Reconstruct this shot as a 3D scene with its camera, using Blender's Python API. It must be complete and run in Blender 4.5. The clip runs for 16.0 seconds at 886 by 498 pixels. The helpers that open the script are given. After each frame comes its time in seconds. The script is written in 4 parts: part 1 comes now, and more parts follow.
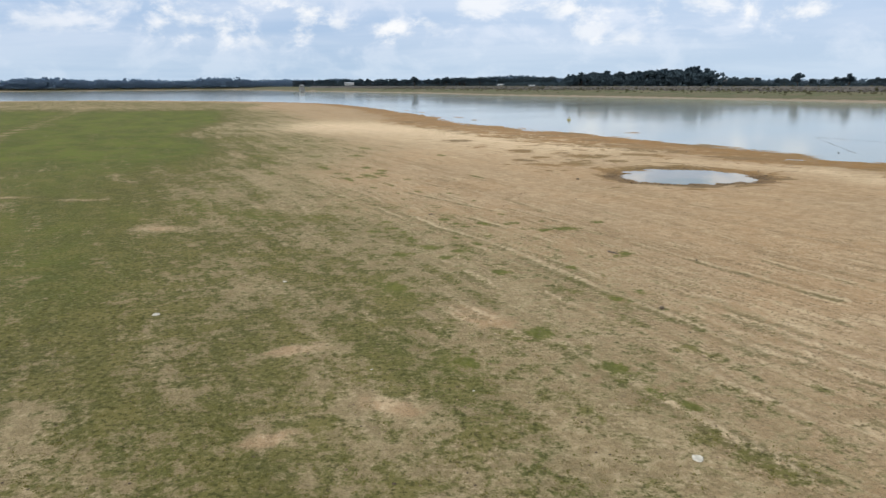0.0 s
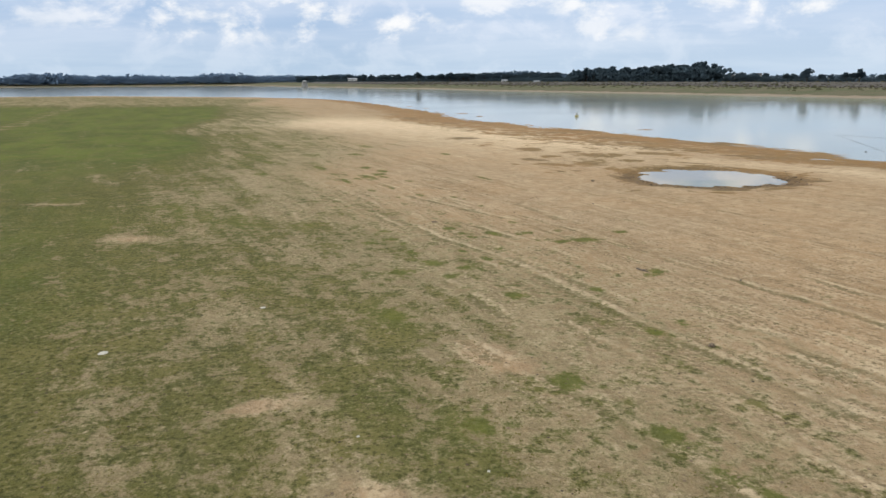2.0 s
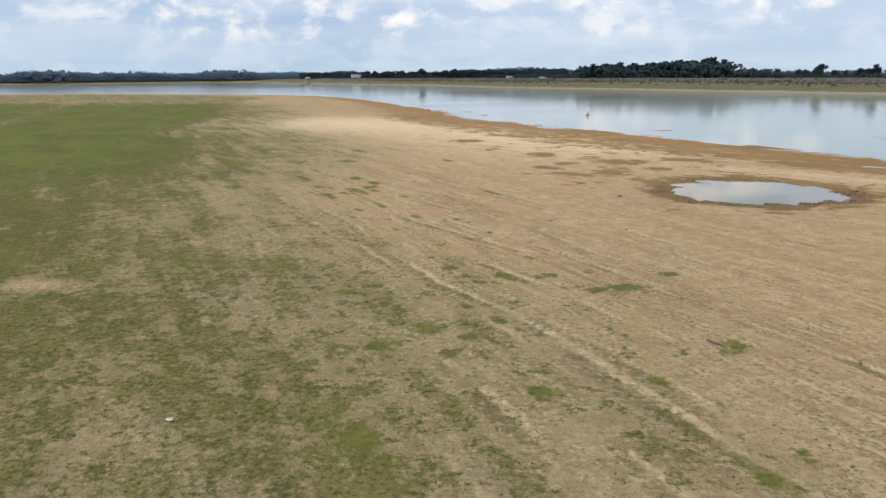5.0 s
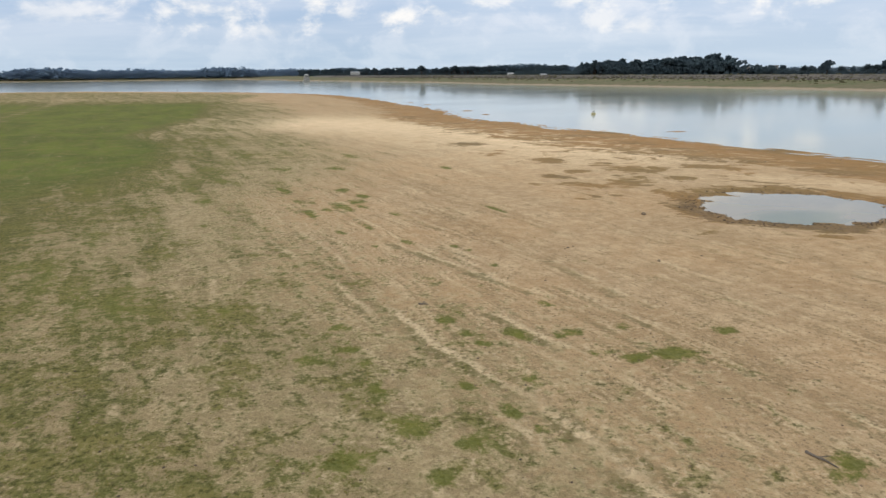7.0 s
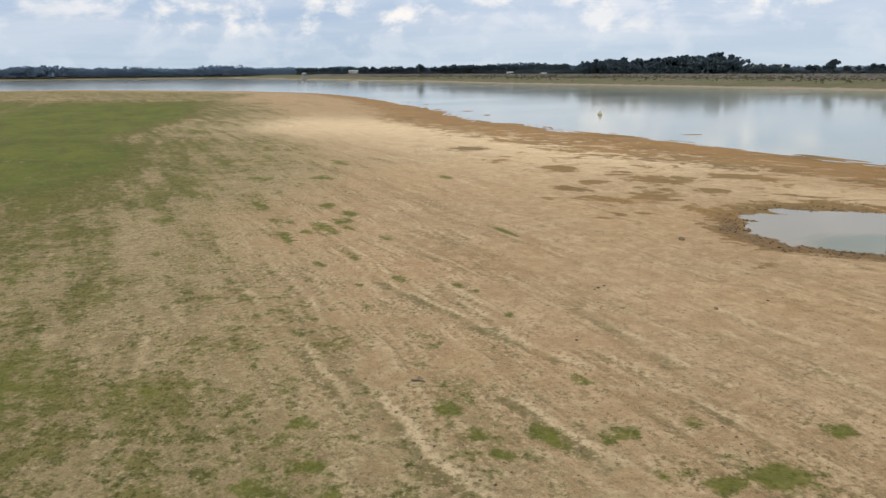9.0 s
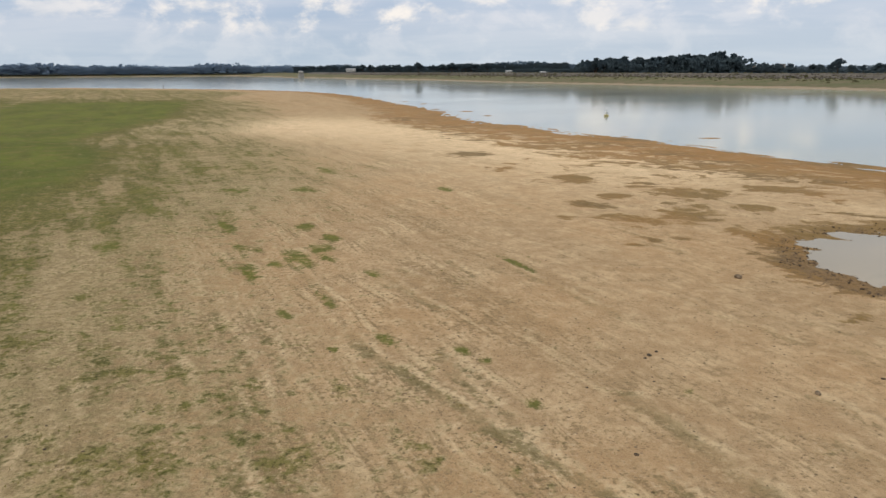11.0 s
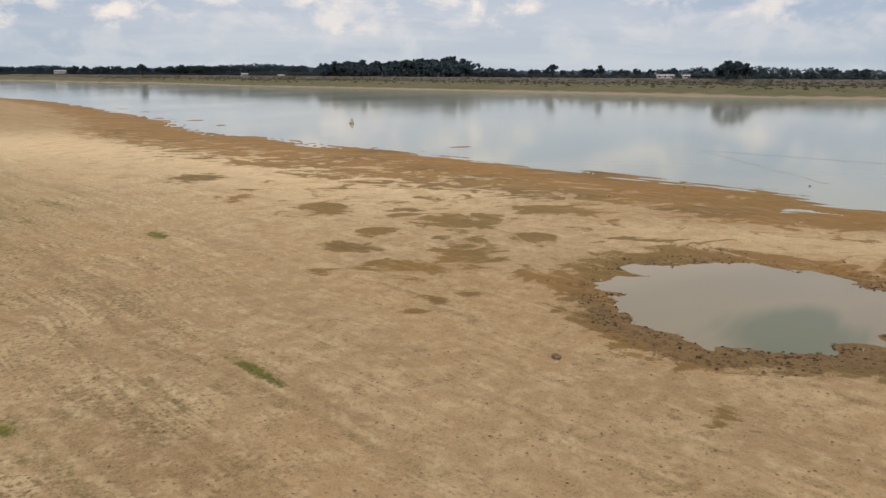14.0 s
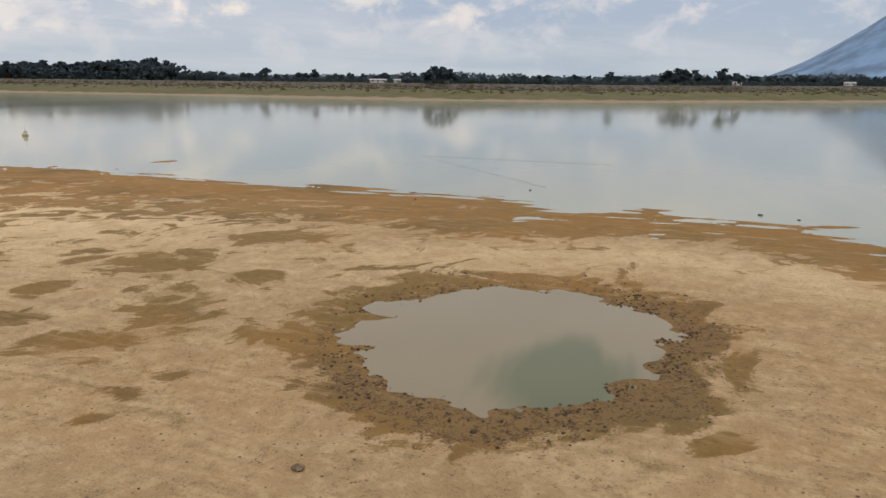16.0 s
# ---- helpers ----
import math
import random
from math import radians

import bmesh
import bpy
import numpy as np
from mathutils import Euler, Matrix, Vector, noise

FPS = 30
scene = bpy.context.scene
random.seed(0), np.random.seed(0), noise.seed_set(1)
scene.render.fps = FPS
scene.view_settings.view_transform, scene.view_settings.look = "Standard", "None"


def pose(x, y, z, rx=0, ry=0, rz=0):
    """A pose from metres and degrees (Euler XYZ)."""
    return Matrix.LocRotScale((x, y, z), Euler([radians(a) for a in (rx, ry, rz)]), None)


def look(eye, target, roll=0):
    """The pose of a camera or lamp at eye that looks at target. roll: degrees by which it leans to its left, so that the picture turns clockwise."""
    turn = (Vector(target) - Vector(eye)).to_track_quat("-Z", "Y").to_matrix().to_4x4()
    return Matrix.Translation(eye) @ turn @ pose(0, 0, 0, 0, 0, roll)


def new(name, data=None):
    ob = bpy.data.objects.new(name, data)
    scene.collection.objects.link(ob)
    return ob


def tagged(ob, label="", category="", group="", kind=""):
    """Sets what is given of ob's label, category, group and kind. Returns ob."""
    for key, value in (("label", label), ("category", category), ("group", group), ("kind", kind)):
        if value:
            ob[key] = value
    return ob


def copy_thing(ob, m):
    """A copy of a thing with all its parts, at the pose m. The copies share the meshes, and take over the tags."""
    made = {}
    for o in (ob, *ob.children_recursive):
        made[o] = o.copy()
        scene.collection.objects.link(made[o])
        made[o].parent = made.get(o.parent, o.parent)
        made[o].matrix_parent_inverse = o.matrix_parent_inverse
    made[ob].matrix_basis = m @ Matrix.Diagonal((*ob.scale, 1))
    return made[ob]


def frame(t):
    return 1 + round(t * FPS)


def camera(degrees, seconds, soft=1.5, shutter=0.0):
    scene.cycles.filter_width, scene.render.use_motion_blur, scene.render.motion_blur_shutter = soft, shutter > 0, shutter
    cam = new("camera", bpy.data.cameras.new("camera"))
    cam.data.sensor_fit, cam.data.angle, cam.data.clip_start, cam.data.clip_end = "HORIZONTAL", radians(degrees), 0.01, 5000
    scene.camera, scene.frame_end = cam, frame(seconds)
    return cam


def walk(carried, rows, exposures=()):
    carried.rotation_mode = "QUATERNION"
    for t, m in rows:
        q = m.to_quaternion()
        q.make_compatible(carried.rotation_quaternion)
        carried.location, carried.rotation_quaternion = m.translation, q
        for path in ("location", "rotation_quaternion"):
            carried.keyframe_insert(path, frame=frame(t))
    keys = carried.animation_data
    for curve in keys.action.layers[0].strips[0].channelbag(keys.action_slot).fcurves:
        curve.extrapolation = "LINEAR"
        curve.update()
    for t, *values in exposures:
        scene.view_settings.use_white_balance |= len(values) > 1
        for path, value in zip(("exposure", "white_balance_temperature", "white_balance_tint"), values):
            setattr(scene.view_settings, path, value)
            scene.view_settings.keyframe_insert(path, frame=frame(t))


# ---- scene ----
cam = camera(64.4, 16.0, soft=1.5)
PATH = [
    (0, (0.651, 0.674, 15.023), (0.582, 2.62, 14.566), -0.3),
    (0.5, (0.462, 2.471, 14.977), (0.39, 4.416, 14.518), -0.3),
    (1, (0.327, 4.476, 14.925), (0.252, 6.42, 14.462), -0.3),
    (1.5, (0.254, 6.7, 14.847), (0.176, 8.644, 14.382), -0.3),
    (2, (0.262, 8.915, 14.789), (0.183, 10.858, 14.321), -0.3),
    (2.5, (0.19, 11.238, 14.817), (0.108, 13.18, 14.346), -0.2),
    (3, (0.1, 13.61, 14.798), (0.017, 15.552, 14.326), -0.2),
    (3.5, (0.02, 16.272, 14.868), (-0.065, 18.213, 14.394), -0.3),
    (4, (0.112, 19.076, 14.867), (0.023, 21.017, 14.391), -0.4),
    (6.3, (0.112, 32.701, 15.208), (0.018, 34.639, 14.724), -0.4),
    (6.5, (0.069, 33.947, 15.232), (-0.025, 35.885, 14.746), -0.5),
    (7, (-0.044, 37.076, 15.258), (-0.137, 39.014, 14.772), -0.5),
    (7.5, (-0.252, 40.363, 15.306), (-0.343, 42.301, 14.819), -0.4),
    (8, (-0.419, 43.365, 15.252), (-0.51, 45.302, 14.765), -0.5),
    (8.5, (-0.653, 46.528, 15.253), (-0.742, 48.465, 14.766), -0.4),
    (9, (-0.755, 49.583, 15.189), (-0.844, 51.52, 14.7), -0.4),
    (9.2, (-0.799, 50.852, 15.18), (-0.888, 52.788, 14.686), -0.1),
    (11.3, (-1.516, 64.44, 15.052), (-1.596, 66.377, 14.56), -0.3),
    (11.5, (-1.522, 65.742, 15.06), (-1.596, 67.68, 14.569), -0.3),
    (12, (-1.39, 68.929, 15.159), (-1.384, 70.868, 14.669), -0.2),
    (12.5, (-1.067, 71.925, 15.262), (-0.917, 73.858, 14.772), -0.1),
    (13, (-0.492, 74.918, 15.391), (-0.184, 76.832, 14.903), -0.0),
    (13.5, (0.082, 77.703, 15.485), (0.532, 79.59, 14.998), 0.0),
    (14, (0.808, 80.397, 15.566), (1.409, 82.241, 15.08), 0.1),
    (14.5, (1.821, 82.966, 15.625), (2.594, 84.746, 15.141), 0.2),
    (15, (3.109, 85.459, 15.661), (4.073, 87.143, 15.179), 0.3),
    (15.5, (4.439, 87.69, 15.716), (5.571, 89.268, 15.238), 0.4),
    (16, (5.882, 89.815, 15.789), (7.143, 91.294, 15.316), 0.5),
]
LIGHT = [(0, 0.15, 6130, 9), (4, 0.15, 6220, 9), (9, 0.11, 6500, 10), (12.5, -0.02, 6900, 12), (16.0, -0.10, 7050, 13)]
walk(cam, [(t, look(eye, target, roll)) for t, eye, target, roll in PATH], LIGHT)

# ---- world and sun ----
LAKE = -0.35          # water level of the reservoir
POOL = -0.30          # water level of the wallow


def nd(tree, kind, ins=None, **attrs):
    n = tree.nodes.new(kind)
    for k, v in attrs.items():
        setattr(n, k, v)
    for k, v in (ins or {}).items():
        if isinstance(v, bpy.types.NodeSocket):
            tree.links.new(v, n.inputs[k])
        else:
            n.inputs[k].default_value = v
    return n


def math_(tree, op, a, b=0.0, c=0.0, clamp=False):
    n = nd(tree, "ShaderNodeMath", {0: a, 1: b, 2: c}, operation=op)
    n.use_clamp = clamp
    return n.outputs[0]


def ramp(tree, fac, lo, hi, a=0.0, b=1.0):
    """Smooth step of fac from lo to hi."""
    n = nd(tree, "ShaderNodeMapRange", {0: fac, 1: lo, 2: hi, 3: a, 4: b}, interpolation_type="SMOOTHSTEP")
    return n.outputs[0]


def mix(tree, fac, a, b, blend="MIX"):
    n = tree.nodes.new("ShaderNodeMix")
    n.data_type, n.blend_type = "RGBA", blend
    for k, v in ((0, fac), (6, a), (7, b)):
        if isinstance(v, bpy.types.NodeSocket):
            tree.links.new(v, n.inputs[k])
        else:
            n.inputs[k].default_value = (*v, 1) if isinstance(v, tuple) and len(v) == 3 else v
    return n.outputs[2]


def noise_(tree, vec, scale, detail=3.0, rough=0.55, warp=0.0):
    n = nd(tree, "ShaderNodeTexNoise", {"Vector": vec, "Scale": scale, "Detail": detail, "Roughness": rough, "Distortion": warp})
    return n.outputs[0]


def mapped(tree, vec, scale=(1, 1, 1), turn=0.0, shift=(0, 0, 0)):
    """Turns first, then scales."""
    turned = nd(tree, "ShaderNodeMapping", {"Vector": vec, "Rotation": (0, 0, radians(turn))}).outputs[0]
    return nd(tree, "ShaderNodeMapping", {"Vector": turned, "Scale": scale, "Location": shift}).outputs[0]


SUN_AZ, SUN_EL = 250.0, 58.0      # compass degrees from +y clockwise, height
world = bpy.data.worlds.new("sky")
scene.world = world
world.use_nodes = True
wt = world.node_tree
wt.nodes.clear()
way = nd(wt, "ShaderNodeTexCoord").outputs["Generated"]
sky = nd(wt, "ShaderNodeTexSky", sky_type="NISHITA", sun_disc=False, sun_elevation=radians(SUN_EL), sun_rotation=radians(SUN_AZ),
         air_density=1.0, dust_density=2.0, ozone_density=1.5)
sky_col = nd(wt, "ShaderNodeVectorMath", {0: sky.outputs[0], 3: 0.09}, operation="SCALE").outputs[0]
xyz = nd(wt, "ShaderNodeSeparateXYZ", {0: way})
up = math_(wt, "MAXIMUM", xyz.outputs[2], 0.0)
flat = math_(wt, "ADD", up, 0.10)
plane = nd(wt, "ShaderNodeCombineXYZ", {0: math_(wt, "DIVIDE", xyz.outputs[0], flat), 1: math_(wt, "DIVIDE", xyz.outputs[1], flat), 2: 0.0}).outputs[0]
veil = noise_(wt, mapped(wt, plane, (0.30, 0.42, 1)), 1.0, 5.0, 0.55, 0.3)
band = mapped(wt, way, (1, 1, 1.7))
fluff = noise_(wt, band, 13.0, 6.0, 0.60, 0.35)
curl = noise_(wt, band, 42.0, 4.0, 0.6)
haze = ramp(wt, up, 0.0, 0.085, 1.0, 0.0)
bright = nd(wt, "ShaderNodeVectorMath", {0: way, 1: (math.sin(radians(14)), math.cos(radians(14)), 0.1)}, operation="DOT_PRODUCT").outputs["Value"]
bright = ramp(wt, bright, 0.91, 1.0)
col = mix(wt, 0.80, sky_col, (0.470, 0.600, 0.800))
col = mix(wt, ramp(wt, veil, 0.40, 0.64, 0.0, 0.70), col, (0.68, 0.73, 0.82))
col = mix(wt, ramp(wt, fluff, 0.47, 0.66, 0.0, 0.65), col, (0.75, 0.78, 0.85))
col = mix(wt, math_(wt, "MULTIPLY", bright, 0.20), col, (0.93, 0.95, 0.98))
col = mix(wt, math_(wt, "MULTIPLY", haze, 0.55), col, (0.520, 0.640, 0.735))
# cumulus heads low over the far bank: bearing, height, half width, half height (degrees), brightness
HEADS = [(-20.3, 4.6, 3.0, 1.1, 0.75), (-12.5, 4.8, 1.6, 1.1, 0.95), (-9.9, 4.4, 1.0, 0.8, 0.6), (-5.5, 4.0, 1.5, 0.7, 0.95), (-2.6, 4.5, 1.3, 0.6, 0.65), (1.0, 6.0, 2.4, 0.9, 0.6),
         (7.4, 5.5, 1.9, 0.7, 0.8), (12.2, 3.2, 1.4, 0.5, 0.5), (16.5, 6.0, 2.8, 0.9, 0.7), (24.4, 4.9, 2.6, 0.8, 0.85), (34.6, 6.2, 4.0, 1.2, 0.5), (42.4, 4.9, 1.6, 0.7, 0.6), (9.4, 3.8, 1.2, 0.5, 0.5),
         (-30.0, 4.2, 3.0, 1.0, 0.4), (-16.0, 3.2, 1.6, 0.5, 0.4), (49.5, 5.4, 2.8, 0.8, 0.45), (58.0, 6.5, 4.0, 1.0, 0.4), (-26.5, 6.3, 3.0, 1.0, 0.45), (20.5, 7.2, 3, 1.0, .8), (15.5, 8.6, 5, 1.3, .8), (-15.5, 7.5, 3, 1.2, .6)]
ragged = math_(wt, "ADD", math_(wt, "MULTIPLY", math_(wt, "SUBTRACT", fluff, 0.5), 5.0), math_(wt, "MULTIPLY", math_(wt, "SUBTRACT", curl, 0.5), 2.6))
for az, el, w, h, b in HEADS:
    c = Vector((math.sin(radians(az)) * math.cos(radians(el)), math.cos(radians(az)) * math.cos(radians(el)), math.sin(radians(el))))
    off = nd(wt, "ShaderNodeVectorMath", {0: way, 1: c}, operation="SUBTRACT").outputs[0]
    off = nd(wt, "ShaderNodeVectorMath", {0: off, 1: (1 / radians(w), 1 / radians(w), 1 / radians(h))}, operation="MULTIPLY").outputs[0]
    far_ = nd(wt, "ShaderNodeVectorMath", {0: off}, operation="LENGTH").outputs["Value"]
    edge = math_(wt, "SUBTRACT", math_(wt, "ADD", 1.0, ragged), far_)
    col = mix(wt, ramp(wt, edge, -0.45, 1.15, 0.0, 0.95 * b), col, (1.0, 0.96, 0.91))
# grey undersides of the cloud deck higher up
col = mix(wt, ramp(wt, up, 0.10, 0.26, 0.0, 0.75), col, mix(wt, ramp(wt, veil, 0.42, 0.58), (0.68, 0.72, 0.77), (1.05, 1.02, 0.98)))
back = nd(wt, "ShaderNodeBackground", {0: col, 1: 0.95})
nd(wt, "ShaderNodeOutputWorld", {0: back.outputs[0]})

sun = new("sun", bpy.data.lights.new("sun", "SUN"))
sun.data.energy, sun.data.angle, sun.data.color = 1.3, radians(12), (1.0, 0.93, 0.82)
sun.matrix_world = look((0, 0, 200), (-200 * math.sin(radians(SUN_AZ)), -200 * math.cos(radians(SUN_AZ)), 200 - 200 * math.tan(radians(SUN_EL))))

# ---- plan ----
STREAK = (0.476, -0.879)          # the way the old furrows run
SHORE = [(60, -400), (68, 40), (76, 92), (84, 112), (86.3, 119), (86.5, 123.5), (82, 128.5), (81, 135), (82.5, 139), (79.5, 140), (74.4, 143), (70.5, 146), (75.5, 153), (71, 163), (65.5, 170), (61, 181),
         (52.5, 194), (47, 203), (43, 213), (37, 225), (26, 237), (13, 262), (1, 279), (-8, 302), (-13, 335), (-33, 392), (-58, 465), (-95, 555), (-130, 610),
         (-200, 672), (-300, 722), (-394, 755), (-485, 735), (-800, 560), (-1500, 300), (-5200, -600)]
FAR = [(5200, -900), (1600, 60), (1000, 190), (690, 292), (440, 403), (348, 490), (260, 650), (150, 825), (30, 1000), (-80, 1250), (-215, 1430), (-330, 1640),
       (-410, 1690), (-520, 1960), (-760, 2330), (-1150, 2160), (-1800, 1750), (-5200, 900)]
POND, POND_R = (37.0, 119.5), [10.4, 11.2, 10.2, 10.1, 10.3, 10.2, 10.6, 10.5, 10.9, 10.4, 10.3, 10.6, 11.2, 9.7, 9.4, 9.5, 8.8, 9.2, 10.7, 11.1]
GREEN_EDGE = [(0, 5), (-4, 27), (-9, 40), (-11, 55), (-15, 68), (-23, 78), (-32, 95), (-37, 108), (-42, 120), (-45, 145), (-50, 165), (-62, 198), (-84, 225), (-95, 300),
              (-128, 400), (-150, 560), (-210, 900)]


def line_distance(x, y, pts, closed=False):
    best = np.full(x.shape, 1e9)
    pts = pts + pts[:1] if closed else pts
    for (ax, ay), (bx, by) in zip(pts, pts[1:]):
        dx, dy = bx - ax, by - ay
        s = np.clip(((x - ax) * dx + (y - ay) * dy) / (dx * dx + dy * dy), 0, 1)
        best = np.minimum(best, np.hypot(x - ax - s * dx, y - ay - s * dy))
    return best


def inside(x, y, pts):
    odd = np.zeros(x.shape, bool)
    for (ax, ay), (bx, by) in zip(pts, pts[1:] + pts[:1]):
        if ay != by:
            odd ^= ((ay > y) != (by > y)) & (x < ax + (y - ay) * (bx - ax) / (by - ay))
    return odd


def step(v, lo, hi):
    s = np.clip((v - lo) / (hi - lo), 0, 1)
    return s * s * (3 - 2 * s)


def lattice(ix, iy, seed):
    h = (ix * 374761393 + iy * 668265263 + seed * 974634777) & 0xFFFFFFFF
    h = ((h ^ (h >> 13)) * 1274126177) & 0xFFFFFFFF
    return ((h ^ (h >> 16)) & 0xFFFF) / 65535.0


def rough(x, y, size, seed=0, octaves=3):
    """Value noise about 0, in -0.5 to 0.5, with lumps of that size in metres."""
    total, amp = np.zeros(np.shape(x)), 0.5
    for o in range(octaves):
        fx, fy = x / size * 2 ** o, y / size * 2 ** o
        ix, iy = np.floor(fx).astype(np.int64), np.floor(fy).astype(np.int64)
        sx, sy = fx - ix, fy - iy
        sx, sy = sx * sx * (3 - 2 * sx), sy * sy * (3 - 2 * sy)
        a, b = lattice(ix, iy, seed + o), lattice(ix + 1, iy, seed + o)
        c, d = lattice(ix, iy + 1, seed + o), lattice(ix + 1, iy + 1, seed + o)
        total += amp * ((a + (b - a) * sx) * (1 - sy) + (c + (d - c) * sx) * sy - 0.5)
        amp *= 0.5
    return total


def along(x, y):
    """Coordinates along and across the furrows."""
    return x * STREAK[0] + y * STREAK[1], x * -STREAK[1] + y * STREAK[0]


def shore_way(x, y):
    """Metres inland of the near shore, negative over the water."""
    d = line_distance(x, y, SHORE)
    return np.where(inside(x, y, SHORE + [(-5200, -5200), (60, -5200)]), d, -d)


def far_way(x, y):
    d = line_distance(x, y, FAR)
    return np.where(inside(x, y, FAR + [(-5200, 5400), (5200, 5400)]), d, -d)


def pond_way(x, y):
    """Metres outside the edge of the wallow, negative over its water."""
    a = np.arctan2(y - POND[1], x - POND[0]) / (2 * math.pi) % 1 * len(POND_R)
    i = np.floor(a).astype(int)
    f = a - i
    f = f * f * (3 - 2 * f)
    r = np.array(POND_R)
    edge = r[i % len(r)] * (1 - f) + r[(i + 1) % len(r)] * f
    d = np.hypot(x - POND[0], y - POND[1]) - edge
    bay = 2.6 * np.exp(-(line_distance(x, y, [(30.2, 129.4), (33.9, 126.3)]) / 0.55) ** 2) - 2.4 * np.exp(-((x - 33.7) ** 2 + (y - 129.9) ** 2) / 1.3)
    bay += 1.5 * np.exp(-((x - 43.6) ** 2 / 2 + (y - 113.4) ** 2 / 1.2)) + 1.6 * np.exp(-(line_distance(x, y, [(25.6, 125.2), (29.0, 123.4)]) / 0.45) ** 2)
    near = np.clip(1 - np.abs(d) / 12, 0, 1)
    return d + near * (2.6 * rough(x, y, 2.4, 5) + 2.4 * rough(x, y, 0.9, 6, 2) + bay)


# low sand bars off the shore: x, y, half length, half width, turn in degrees
BARS = [(52.8, 228, 4.4, 1.8, 4), (33, 232.5, 5, 0.8, -25), (-37, 430, 9, 2.5, -60), (-23, 398, 10, 2.2, -50), (-15, 352, 9, 1.8, -40), (-4, 338, 10, 1.6, -20),
        (2, 312, 8, 1.2, -30), (90, 121, 5, 0.7, -40)]
# puddles on the mud flat
PUDDLES = [(71.2, 131, 1.8, 0.8, -40), (66, 146, 1.6, 0.7, -30), (64.6, 168.2, 2.2, 0.5, -40), (60.5, 175, 3, 0.6, -50), (54.5, 189.5, 3.5, 0.6, -48), (76, 128, 2.5, 0.5, -45),
           (45.2, 111.0, 0.9, 0.6, 10), (64.5, 145.1, 1.5, 0.6, -33), (69.3, 130.2, 1.5, 0.9, -75),
           (76.5, 134.3, 2.4, 0.5, -44), (74.0, 131.6, 2.6, 0.5, -42), (78.0, 123.6, 4.4, 0.5, -63), (75.4, 118.7, 3.2, 0.45, -61)]


def ovals(x, y, spots):
    best = np.zeros(np.shape(x))
    for cx, cy, a, b, turn in spots:
        c, s = math.cos(radians(turn)), math.sin(radians(turn))
        u, v = (x - cx) * c + (y - cy) * s, (y - cy) * c - (x - cx) * s
        best = np.maximum(best, np.exp(-(u / a) ** 2 - (v / b) ** 2))
    return best


def height(x, y):
    """Height of the ground."""
    x, y = np.asarray(x, float), np.asarray(y, float)
    s, f, p = shore_way(x, y), far_way(x, y), pond_way(x, y)
    u, v = along(x, y)
    frill = s + np.clip(1 - np.abs(s) / 30, 0, 1) * (7 * rough(x, y, 14, 11) + 3.5 * rough(x * 0.5 + y * 0.5, (x - y) * 0.2, 2.0, 12))
    z = LAKE + np.where(frill > 0, 0.35 * (1 - np.exp(-np.maximum(frill, 0) / 12)), np.maximum(0.03 * frill, -3))
    z = z + (1 - step(s, 3, 15)) * step(s, -9, -1) * (0.42 * rough((x + y * 0.65) * 1.0, (y - x * 0.65) * 0.16, 1.6, 13) + 0.10 * rough(x, y, 1.5, 14, 2))
    near = step(s, 2, 20)
    z = z + near * (0.16 * rough(u * 0.12, v, 1.7, 21) + 0.10 * rough(x, y, 0.9, 22, 2) + 0.25 * rough(x, y, 25, 23, 2))
    far_h = np.interp(f, [-60, 0, 12, 40, 76, 110, 200, 900, 4000], [-2, 0.2, 1.1, 3.8, 7.3, 8.6, 9.2, 10.0, 14.0]) + LAKE
    far_h = far_h + step(f, 10, 60) * 1.2 * rough(x, y, 30, 31)
    z = np.where(f > -55, np.maximum(z, far_h), z)
    bars = ovals(x, y, BARS)
    z = np.where(s < 8, np.maximum(z, LAKE - 0.25 + (0.44 + 0.3 * rough(x, y, 2.0, 24)) * bars), z)
    z = z - 0.27 * ovals(x, y, PUDDLES) * step(s, 0, 3)
    bowl = np.interp(p, [-6, -0.5, 0, 0.5, 3, 8], [-0.9, -0.40, POOL, -0.26, -0.14, 0.0])
    churned = np.exp(-((p - 1.6) / 2.2) ** 2) * 0.22 * rough(x, y, 0.9, 25, 2)
    z = np.where(p < 8, np.minimum(z * step(p, 3, 8) + bowl * (1 - step(p, 3, 8)), z + 1) + np.where(p > 0.15, churned, 0), z)
    return z


# greener tufts out on the bare ground: x, y, half length along the furrows, half width
TUFTS_NEAR = [(13.6, 50.7, 1.1, .8), (5.1, 42.2, 1.7, 1.2), (.7, 37.1, 1.5, 1.1), (8.8, 36.7, 1.2, .9), (10.2, 33.9, 1.2, .7), (11.3, 32, 1, .7), (-5.3, 62.8, 1.6, 2.0),
              (-1.3, 61.3, 1.1, 1.0), (-4.8, 51.9, 2.3, 1.2), (3.2, 56.5, 1.5, .7), (11.4, 49.2, 1.4, .7), (14.7, 62.8, 1, 1), (11.7, 55.5, .7, .5), (-2.8, 65.5, 1.9, 1.1),
              (.2, 58, 1.2, .7), (-6.4, 62.7, .7, .5), (9.5, 58, .7, .7), (3.7, 56.6, .8, 1.1), (-.3, 64.2, 1.2, 1.1), (14.5, 62.1, .8, .9), (2.8, 65.5, .6, .5), (1.7, 67, .8, .6)]
